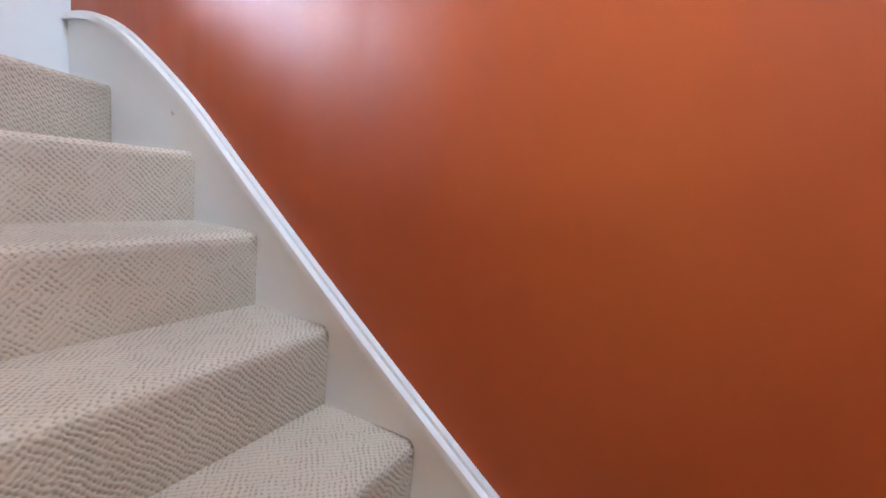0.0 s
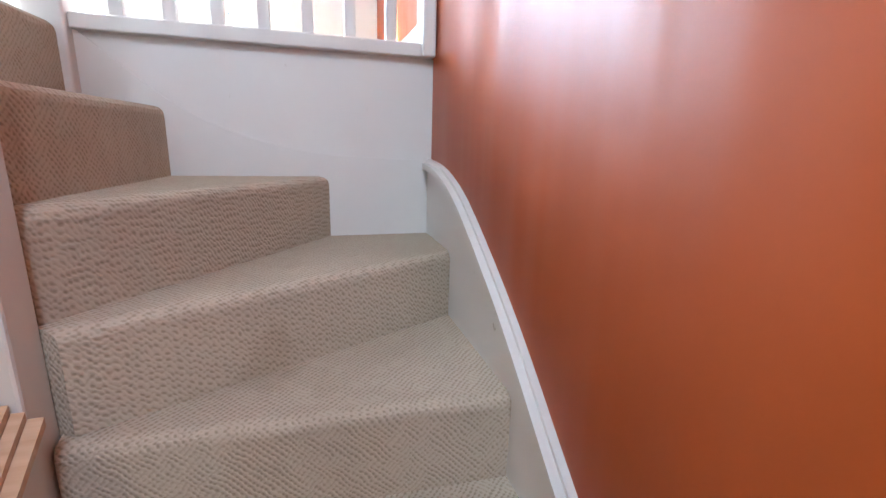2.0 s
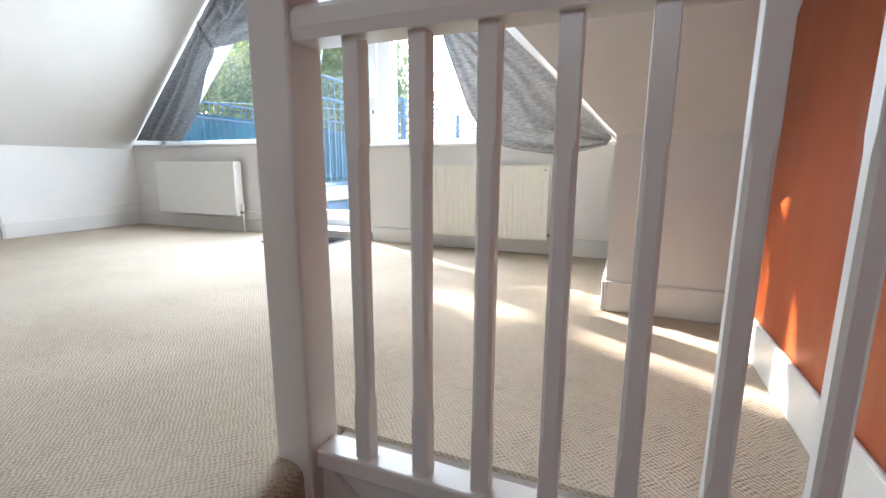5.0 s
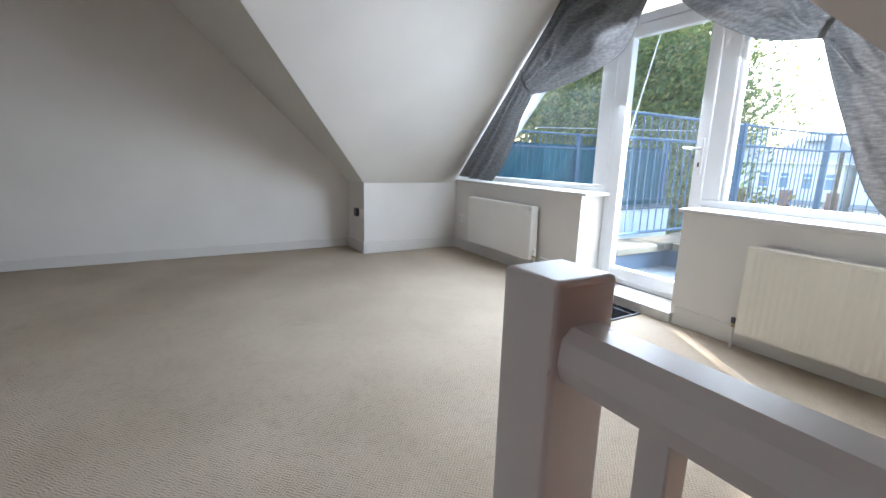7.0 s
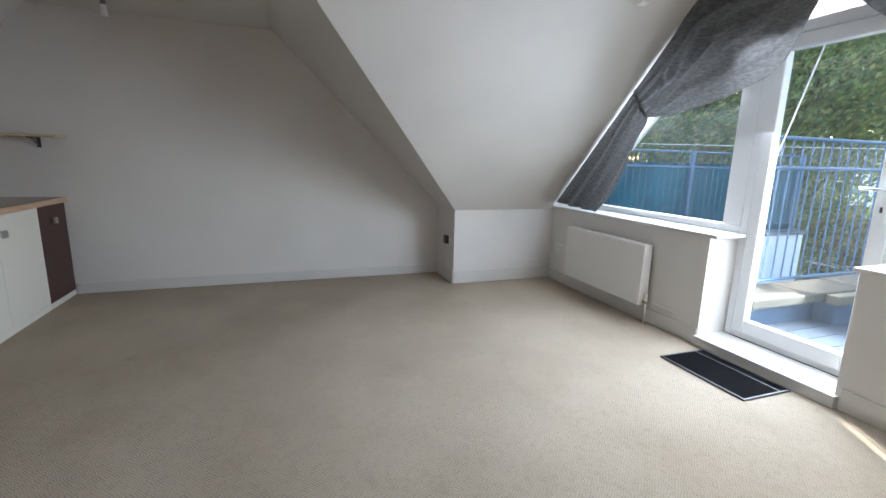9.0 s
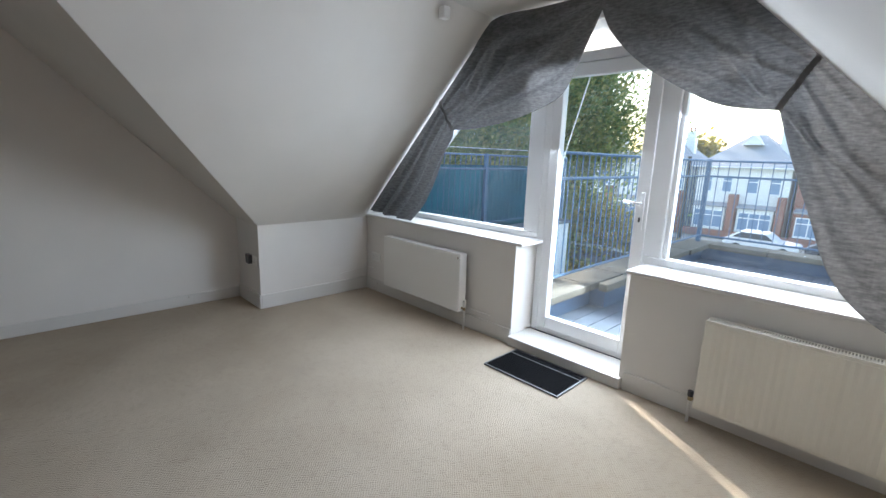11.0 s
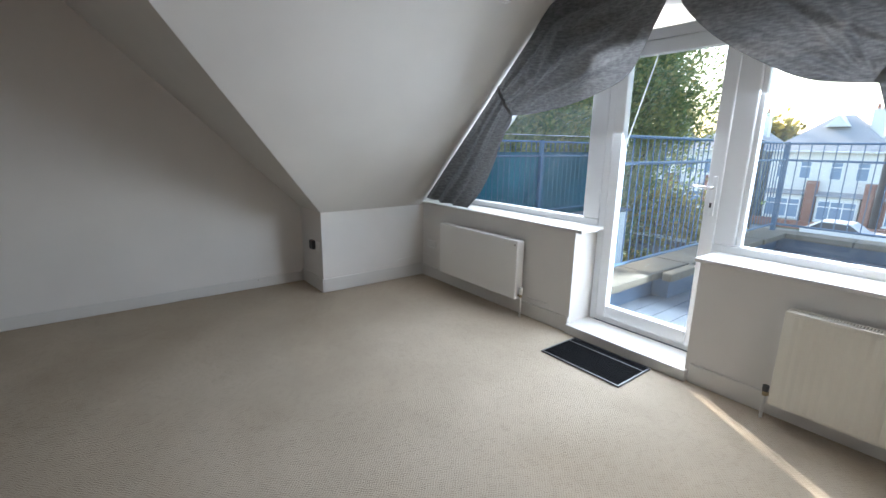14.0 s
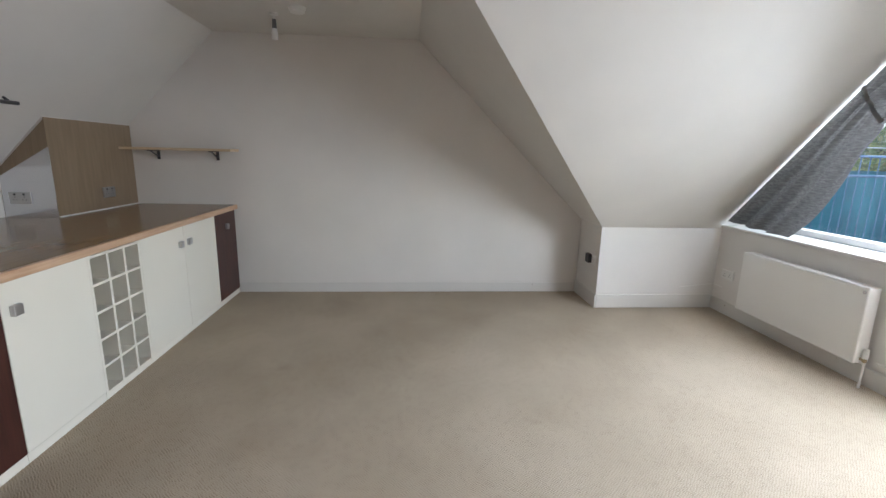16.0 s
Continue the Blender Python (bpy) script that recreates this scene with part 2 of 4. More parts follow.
cl = bmesh.new()
OUT = GY + 0.1
V = {k: cl.verts.new(p) for k, p in {
    "w0": (KW, OUT, KNEE), "w1": (KW, NY, KNEE), "w2": (KW + RISE, NY - RUN, FLAT), "w3": (KW + RISE, OUT, FLAT),
    "e0": (KE, OUT, KNEE_E), "e1": (KE, NY, KNEE_E), "e2": (KE - RISE_E, NY - RUN, FLAT), "e3": (KE - RISE_E, OUT, FLAT),
    "nw0": (WX, NY, KNEE), "nw1": (WX, NY - RUN, FLAT), "ne0": (EX, NY, KNEE_E), "ne1": (EX, NY - RUN, FLAT),
    "sw0": (WX, SY, SLOW), "sw1": (WX, SY + SRUN, FLAT), "se0": (EX, SY, SLOW), "se1": (EX, SY + SRUN, FLAT)}.items()}
for f in ("w0 w1 w2 w3", "e0 e3 e2 e1", "nw0 nw1 w2 w1", "ne0 e1 e2 ne1", "w3 w2 e2 e3", "nw1 sw1 se1 ne1 e2 w2", "sw1 sw0 se0 se1"):
    cl.faces.new([V[k] for k in f.split()])
bmesh.ops.recalc_face_normals(cl, faces=cl.faces)
if sum(f.normal.z for f in cl.faces) > 0:
    bmesh.ops.reverse_faces(cl, faces=cl.faces)
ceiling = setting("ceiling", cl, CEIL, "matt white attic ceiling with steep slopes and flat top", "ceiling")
sol = ceiling.modifiers.new("thickness", "SOLIDIFY")
sol.thickness, sol.offset = 0.12, -1

# unseen roof window added in the south slope, over the stairs, round the fill lamp
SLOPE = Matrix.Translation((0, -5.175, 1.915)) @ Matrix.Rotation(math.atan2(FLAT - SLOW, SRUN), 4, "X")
def added_roof_window(name, x):
    w = thing(name, (x, -5.175, 1.915), "unseen white framed roof window added around the stair fill lamp", "window", kind="structure")
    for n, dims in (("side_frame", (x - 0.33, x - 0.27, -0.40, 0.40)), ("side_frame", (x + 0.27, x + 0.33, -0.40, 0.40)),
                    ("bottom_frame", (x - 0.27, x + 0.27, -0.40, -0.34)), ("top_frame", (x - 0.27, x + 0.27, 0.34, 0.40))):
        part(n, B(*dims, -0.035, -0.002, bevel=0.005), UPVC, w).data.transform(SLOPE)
    part("pane", B(x - 0.27, x + 0.27, -0.34, 0.34, -0.012, -0.004), FROST, w, "white frosted pane behind the fill lamp").data.transform(SLOPE)


# skirting boards
def skirting(name, *dims):
    setting(name, B(*dims, bevel=0.006), GLOSS, "white gloss skirting board along the carpet", "skirting")

skirting("baseboard_cheek", WX, KW + 0.016, NY - 0.016, NY, 0, 0.13)
skirting("baseboard_west", WX, WX + 0.012, CY + 0.01, NY - 0.016, 0, 0.10)
skirting("baseboard_knee", KW, KW + 0.016, NY, -0.016, 0, 0.13)
skirting("baseboard_gable_west", KW, DL, -0.016, 0, 0, 0.12)
skirting("baseboard_gable_east", DR + 0.03, KE, -0.016, 0, 0, 0.12)
skirting("baseboard_knee_east", KE - 0.016, KE, NY - 0.016, -0.016, 0, 0.13)
skirting("baseboard_cheek_east", KE, EX, NY - 0.016, NY, 0, 0.13)
skirting("baseboard_east", EX - 0.016, EX, STAIR_N + 0.05, NY - 0.016, 0, 0.13)

# ---- stairs ----
R = 0.192
stairs = thing("staircase", (4.7, -3.2, -2.6), "winding staircase carpeted in beige loop pile with white strings", "staircase", kind="structure")
SX0, SX1 = 4.31, 5.108
plans = {1: [(4.34, STAIR_N), (STAIR_W - 0.03, STAIR_N), (STAIR_W - 0.03, -3.05), (4.275, -3.05)],
         2: [(4.79, STAIR_N), (4.34 - 0.03, STAIR_N), (4.245, -3.05), (4.295, -3.05)],
         3: [(SX1, -2.69), (SX1, STAIR_N), (4.79 - 0.03, STAIR_N), (4.275, -3.05), (4.33, -3.08)],
         4: [(SX1, -3.14), (SX1, -2.66), (4.305, -3.05), (4.31, -3.11)],
         5: [(SX1, -3.41), (SX1, -3.11), (4.31, -3.08), (4.31, -3.41)]}
for i in range(6, 14):
    y = -3.41 - 0.26 * (i - 5)
    plans[i] = [(SX1, y), (SX1, y + 0.29), (SX0, y + 0.29), (SX0, y)]
for i, pts in plans.items():
    bm = P(pts, "z", -R * i - 0.40, -R * i)
    soften(bm, 0.024, 3, [e for e in bm.edges if all(abs(v.co.z + R * i) < 1e-4 for v in e.verts)
                          and {tuple(round(c, 3) for c in v.co.xy) for v in e.verts} == {tuple(round(c, 3) for c in pts[0]), tuple(round(c, 3) for c in pts[-1])}])
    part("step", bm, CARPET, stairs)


def curve(pts, n=6):
    """Points of a smooth line through pts."""
    out = []
    for k in range(len(pts) - 1):
        p0, p1, p2, p3 = (Vector(pts[max(0, min(len(pts) - 1, k + d))]) for d in (-1, 0, 1, 2))
        for s in range(n):
            t = s / n
            out.append(tuple(0.5 * (2 * p1 + (p2 - p0) * t + (2 * p0 - 5 * p1 + 4 * p2 - p3) * t * t + (3 * p1 - p0 - 3 * p2 + p3) * t ** 3)))
    return out + [tuple(pts[-1])]


top = curve([(STAIR_N, -0.345), (-2.56, -0.36), (-2.72, -0.405), (-2.88, -0.487), (-3.12, -0.642), (-3.36, -0.832), (-3.74, -1.13), (-4.13, -1.42), (-5.6, -2.50)])
part("wall_string", P(top + [(-5.6, -2.9), (STAIR_N, -1.3)], "x", 5.103, EX), GLOSS, stairs, "white gloss wall string with a curved top")
bead = bmesh.new()
prism(bead, [(y, z + 0.008) for y, z in top] + [(y, z - 0.012) for y, z in reversed(top)], "x", 5.084, EX)
prism(bead, [(y, z + 0.019) for y, z in top] + [(y, z + 0.007) for y, z in reversed(top)], "x", 5.102, EX)
part("string_capping", bead, GLOSS, stairs)
low = curve([(STAIR_W + 0.03, -0.012), (4.26, -0.10), (4.36, -0.18), (4.46, -0.235), (4.62, -0.29), (4.80, -0.318), (EX, -0.33)])
part("landing_string", P(low + [(EX, -0.72), (STAIR_W, -0.72), (STAIR_W, -0.012)], "y", STAIR_N - 0.012, STAIR_N + 0.02), GLOSS, stairs)
part("apron", B(STAIR_W + 0.0, EX, STAIR_N, STAIR_N + 0.10, -0.72, -0.012), GLOSS, stairs, "white painted apron board under the balustrade")
part("inner_string", P([(-3.14, -0.70), (-5.6, -2.52), (-5.6, -2.9), (-3.14, -1.1)], "x", 4.275, 4.31), GLOSS, stairs)
cap = bmesh.new()
for k, (a, b, up) in enumerate(((4.25, 4.268, 0.026), (4.268, 4.29, 0.040), (4.29, 4.308, 0.026), (4.308, 4.33, 0.014))):
    prism(cap, [(-3.145, -0.70 + up), (-5.6, -2.52 + up), (-5.6, -2.521), (-3.145, -0.701)], "x", a, b - 0.001)
part("inner_capping", cap, EDGE, stairs, "moulded pale wooden capping")
inner = thing("newel_post", (4.26, -3.095, -1.4), "square white gloss newel post at the inner turn of the stairs", "newel post")
part("post", B(4.237, 4.302, -3.14, -3.062, -1.6, 0.92, bevel=0.006), GLOSS, inner)
setting("wall_hall", B(3.3, 3.45, SY, STAIR_N, -2.9, -0.19), YELLOW, "warm yellow wall of the hall below", "wall")
hn = box(bmesh.new(), 3.3, STAIR_W, STAIR_N, STAIR_N + 0.1, -2.9, -0.19)
box(hn, STAIR_W, EX, STAIR_N + 0.002, STAIR_N + 0.1, -2.9, -0.72)
setting("wall_hall_north", hn, YELLOW, "warm yellow wall of the hall below", "wall")
setting("floor_hall", B(3.3, EX, SY, STAIR_N, -3.0, -2.9), CARPET, "beige carpeted hall floor below the stairs", "carpet floor")

# ---- balustrade ----
balus = thing("balustrade", (4.63, -2.40, 0), "white gloss landing balustrade with square newel and balusters", "balustrade")
def newel(x0, x1, y0, y1, z0, z1):
    return B(x0, x1, y0, y1, z0, z1, bevel=0.007, seg=3)
part("newel_post", newel(4.062, 4.151, -2.447, -2.353, -0.21, 0.926), GLOSS, balus, "square white newel post with worn rounded top")
part("half_newel", newel(5.072, EX - 0.002, -2.442, -2.357, -0.012, 0.918), GLOSS, balus)
part("base_rail", B(4.15, 5.072, -2.43, -2.365, -0.012, 0.028, bevel=0.005), GLOSS, balus)
hr = P([(-2.432, 0.815), (-2.368, 0.815), (-2.362, 0.835), (-2.366, 0.862), (-2.38, 0.874), (-2.42, 0.874), (-2.434, 0.862), (-2.438, 0.835)], "x", 4.15, 5.072)
part("handrail", hr, GLOSS, balus, "white gloss handrail with worn paint")
def baluster(x, w=0.0165):
    """Square baluster with stopped chamfers between a square foot and head."""
    bm = bmesh.new()
    rings = []
    for z, c in ((0.028, 0.002), (0.14, 0.002), (0.165, 0.0065), (0.62, 0.0065), (0.645, 0.002), (0.815, 0.002)):
        ring = [(x - w + c, -w), (x + w - c, -w), (x + w, -w + c), (x + w, w - c), (x + w - c, w), (x - w + c, w), (x - w, w - c), (x - w, -w + c)]
        rings.append([bm.verts.new((px, py - 2.40, z)) for px, py in ring])
    for a, b in zip(rings, rings[1:]):
        for k in range(8):
            bm.faces.new((a[k], a[(k + 1) % 8], b[(k + 1) % 8], b[k]))
    bm.faces.new(rings[0]), bm.faces.new(rings[-1])
    return bm


for x in (4.255, 4.38, 4.497, 4.616, 4.736, 4.856, 4.98):
    part("baluster", baluster(x), GLOSS, balus)

# ---- materials of the room ----
def glass_material():
    m = bpy.data.materials.new("clear_window_glass")
    m.use_nodes = True
    n, l = m.node_tree.nodes, m.node_tree.links
    g, t, mix = n.new("ShaderNodeBsdfGlossy"), n.new("ShaderNodeBsdfTransparent"), n.new("ShaderNodeMixShader")
    t.inputs[0].default_value = (0.94, 0.97, 0.97, 1)
    g.inputs["Roughness"].default_value = 0.02
    lw, pw, ad = n.new("ShaderNodeLayerWeight"), n.new("ShaderNodeMath"), n.new("ShaderNodeMath")
    pw.operation, ad.operation = "POWER", "MULTIPLY_ADD"
    pw.inputs[1].default_value, ad.inputs[1].default_value, ad.inputs[2].default_value = 5.0, 0.7, 0.035
    lw.inputs[0].default_value = 0.5
    l.new(lw.outputs["Facing"], pw.inputs[0]), l.new(pw.outputs[0], ad.inputs[0])
    l.new(ad.outputs[0], mix.inputs[0]), l.new(t.outputs[0], mix.inputs[1]), l.new(g.outputs[0], mix.inputs[2])
    # thin dust film, streaked downwards
    dust, film, ramp = n.new("ShaderNodeBsdfTranslucent"), n.new("ShaderNodeMixShader"), n.new("ShaderNodeMapRange")
    dust.inputs[0].default_value = (0.80, 0.84, 0.88, 1)
    ramp.inputs["From Min"].default_value, ramp.inputs["From Max"].default_value = 0.3, 0.7
    ramp.inputs["To Min"].default_value, ramp.inputs["To Max"].default_value = 0.003, 0.008
    l.new(noise_tex(m, 2.2, 5, (2.5, 1, 0.8)), ramp.inputs["Value"])
    l.new(ramp.outputs[0], film.inputs[0])
    l.new(mix.outputs[0], film.inputs[1]), l.new(dust.outputs[0], film.inputs[2])
    l.new(film.outputs[0], n["Material Output"].inputs[0])
    return m


def linen_material():
    m = material("grey_linen_curtain", (0.2, 0.2, 0.205), 0.9, 0, 0.2)
    n, l = m.node_tree.nodes, m.node_tree.links
    slub = noise_tex(m, 14, 5, (2.0, 1, 7.5))
    big = vary(m, slub, (0.165, 0.162, 0.160), (0.270, 0.264, 0.260), lo=0.34, hi=0.66)
    warp = n.new("ShaderNodeValToRGB")
    warp.color_ramp.elements[0].position, warp.color_ramp.elements[1].position = 0.32, 0.68
    warp.color_ramp.elements[0].color = (0.72, 0.72, 0.72, 1)
    l.new(noise_tex(m, 14, 4, (9.0, 1, 2.0)), warp.inputs[0])
    big = mixed(m, big, warp.outputs[0], 0.45)
    bump(m, slub, 0.25, 0.002)
    bump(m, noise_tex(m, 900, 1), 0.3, 0.0008)
    tr, mix = n.new("ShaderNodeBsdfTranslucent"), n.new("ShaderNodeMixShader")
    l.new(big, tr.inputs[0])
    mix.inputs[0].default_value = 0.17
    l.new(n["Principled BSDF"].outputs[0], mix.inputs[1]), l.new(tr.outputs[0], mix.inputs[2])
    l.new(mix.outputs[0], n["Material Output"].inputs[0])
    return m


def frosted_material(name, colour, through, rough):
    """Thin white sheet that lets soft light through, but no view."""
    m = painted(name, colour, rough, 0.97, 40, 0.03)
    n, l = m.node_tree.nodes, m.node_tree.links
    tr, mix = n.new("ShaderNodeBsdfTranslucent"), n.new("ShaderNodeMixShader")
    tr.inputs[0].default_value = (*colour, 1)
    mix.inputs[0].default_value = through
    l.new(n["Principled BSDF"].outputs[0], mix.inputs[1]), l.new(tr.outputs[0], mix.inputs[2])
    l.new(mix.outputs[0], n["Material Output"].inputs[0])
    return m


GLASS = glass_material()
FROST = frosted_material("white_frosted_film", (0.86, 0.87, 0.88), 0.7, 0.5)
LINEN = linen_material()
BAND = painted("plain_grey_linen_band", (0.30, 0.295, 0.29), 0.9, 0.85, 200, 0.2)
RADIATOR = painted("cream_radiator_enamel", (0.80, 0.77, 0.68), 0.35, 0.96, 30, 0.03)
RADIATOR_W = painted("white_radiator_enamel", (0.80, 0.79, 0.76), 0.4, 0.96, 30, 0.03)
CHROME = material("chrome", (0.75, 0.75, 0.75), 0.18, 1.0)
BRASS = material("tarnished_brass", (0.35, 0.28, 0.17), 0.4, 1.0)
DARK = material("dark_grey_plastic", (0.05, 0.05, 0.055), 0.4)
RUBBER = painted("black_ribbed_mat", (0.010, 0.010, 0.011), 0.95, 0.7, 300, 0.5)
RUBBER.node_tree.nodes["Principled BSDF"].inputs["Specular IOR Level"].default_value = 0.1
EDGING = material("dull_grey_metal_edging", (0.16, 0.16, 0.165), 0.5, 0.6)
ALU = material("brushed_aluminium", (0.55, 0.55, 0.55), 0.35, 1.0)
PLASTIC = painted("white_socket_plastic", (0.78, 0.77, 0.74), 0.35, 0.97)
CREAM = painted("cream_cabinet_laminate", (0.80, 0.765, 0.68), 0.42, 0.97, 25, 0.03)
WENGE = wood_material("dark_red_brown_wood", (0.035, 0.010, 0.008), (0.075, 0.022, 0.016), 0.35, 5, (10, 10, 1))
WORKTOP = wood_material("brown_beech_laminate", (0.27, 0.17, 0.09), (0.31, 0.20, 0.11), 0.2, 3)
PINE = wood_material("pale_pine_shelf", (0.56, 0.42, 0.27), (0.68, 0.54, 0.37), 0.5, 5, (14, 1, 14))
SPLASH = wood_material("beige_laminate_panel", (0.25, 0.18, 0.115), (0.30, 0.22, 0.145), 0.38, 4, (10, 10, 1))
STEEL = material("polished_steel_panel", (0.72, 0.73, 0.75), 0.14, 0.85)
CUBBY_SHADE = painted("grey_green_cubby_shade", (0.34, 0.31, 0.24), 0.6)

# ---- glazing of the gable, and the added roof window ----
added_roof_window("unseen_window_4", 4.55)
FY0, FY1 = 0.25, 0.325


def bar(x0, x1, z0, z1, y0=FY0, y1=FY1):
    return B(x0, x1, y0, y1, z0, z1, bevel=0.008, seg=2)


def slope_bar(xa, za, xb, zb, w):
    """A frame bar along a slope, w wide below it."""
    d = Vector((xb - xa, zb - za)).normalized()
    s = Vector((d.y, -d.x)) if d.y * (xb - xa) > 0 else Vector((-d.y, d.x))
    if s.y > 0:
        s = -s
    return P([(xa, za), (xb, zb), (xb + s.x * w, zb + s.y * w), (xa + s.x * w, za + s.y * w)], "y", FY0, FY1)


def pane(pts, y):
    bm = prism(bmesh.new(), pts, "y", y, y + 0.02)
    return bm


def glazed(name, parts, panes, label, sheet=GLASS, note="clear glass pane"):
    w = thing(name, (parts[0][1][0], 0.29, 0.8), label, "window", kind="structure")
    for n, args in parts:
        part(n, slope_bar(*args) if n == "sloping_frame" else bar(*args), UPVC, w)
    for pts in panes:
        g = part("pane", pane(pts, 0.285), sheet, w, note)
        g.visible_shadow = False
    return w


glazed("window_1", [("bottom_frame", (0.02, 1.94, 0.80, 0.85)), ("mullion", (1.80, 1.94, 0.85, 2.38)), ("sloping_frame", (0.02, KNEE + 0.02, 1.62, KNEE + 1.62, 0.05)), ("head", (1.60, 1.80, 2.30, 2.38))],
       [[(0.15, 0.84), (1.81, 0.84), (1.81, 2.32), (1.58, 2.32)]], "white plastic gable window shaped to the roof slope")
glazed("window_2", [("bottom_frame", (2.74, 4.60, 0.765, 0.815)), ("mullion", (2.70, 2.86, 0.815, 2.38)), ("inner_bead", (2.86, 2.89, 0.815, 2.34, 0.262, 0.31)), ("sloping_frame", (4.60, KNEE + 0.02, 3.00, KNEE + 1.62, 0.05)), ("head", (2.86, 3.04, 2.30, 2.38))],
       [[(2.87, 0.805), (4.48, 0.805), (3.00, 2.32), (2.87, 2.32)]], "white plastic gable window shaped to the roof slope")
glazed("window_3", [("transom", (1.94, 2.70, 2.055, 2.125)), ("head", (1.94, 2.70, 2.315, 2.38))],
       [[(1.93, 2.12), (2.71, 2.12), (2.71, 2.32), (1.93, 2.32)]], "narrow frosted light above the balcony door", FROST, "white frosted pane")
door = thing("door_1", (2.33, 0.29, 0.07), "closed white plastic glazed balcony door with silver lever handle", "door", kind="structure")
part("door_frame", box(bar(1.94, 1.995, 0.07, 2.055), 1.995, 2.70, FY0 + 0.01, FY1, 0.07, 0.105), UPVC, door)
leaf = part("leaf", B(2.0, 2.075, FY0 - 0.012, FY1 - 0.02, 0.11, 2.05, bevel=0.007), UPVC, door)
part("stile", B(2.665, 2.745, FY0 - 0.012, FY1 - 0.02, 0.11, 2.05, bevel=0.007), UPVC, door)
part("bottom_rail", B(2.075, 2.665, FY0 - 0.010, FY1 - 0.02, 0.11, 0.205, bevel=0.007), UPVC, door)
part("top_rail", B(2.075, 2.665, FY0 - 0.010, FY1 - 0.02, 1.965, 2.05, bevel=0.007), UPVC, door)
g = part("pane", pane([(2.07, 0.2), (2.67, 0.2), (2.67, 1.97), (2.07, 1.97)], 0.28), GLASS, door, "clear glass pane")
g.visible_shadow = False
hp = part("handle_plate", B(2.70, 2.726, FY0 - 0.024, FY0 - 0.012, 0.98, 1.22, bevel=0.004), UPVC, door, "white lock plate")
lever = rod(bmesh.new(), (2.706, FY0 - 0.02, 1.15), (2.706, FY0 - 0.06, 1.15), 0.009)
rod(lever, (2.712, FY0 - 0.058, 1.15), (2.605, FY0 - 0.05, 1.155), 0.008)
part("lever", lever, ALU, hp, smooth=True)
part("keyhole", B(2.700, 2.712, FY0 - 0.0265, FY0 - 0.023, 1.03, 1.06), DARK, hp)
setting("sill_1", B(-0.0, 2.0, -0.03, 0.252, 0.775, 0.80, bevel=0.006), GLOSS, "white gloss window board", "window sill")
setting("sill_2", B(2.765, KE, -0.03, 0.252, 0.745, 0.768, bevel=0.006), GLOSS, "white gloss window board", "window sill")
setting("door_step", B(DL - 0.005, DR + 0.02, -0.035, 0.25, 0.0, 0.07, bevel=0.006), GLOSS, "white painted step at the balcony door", "door step")


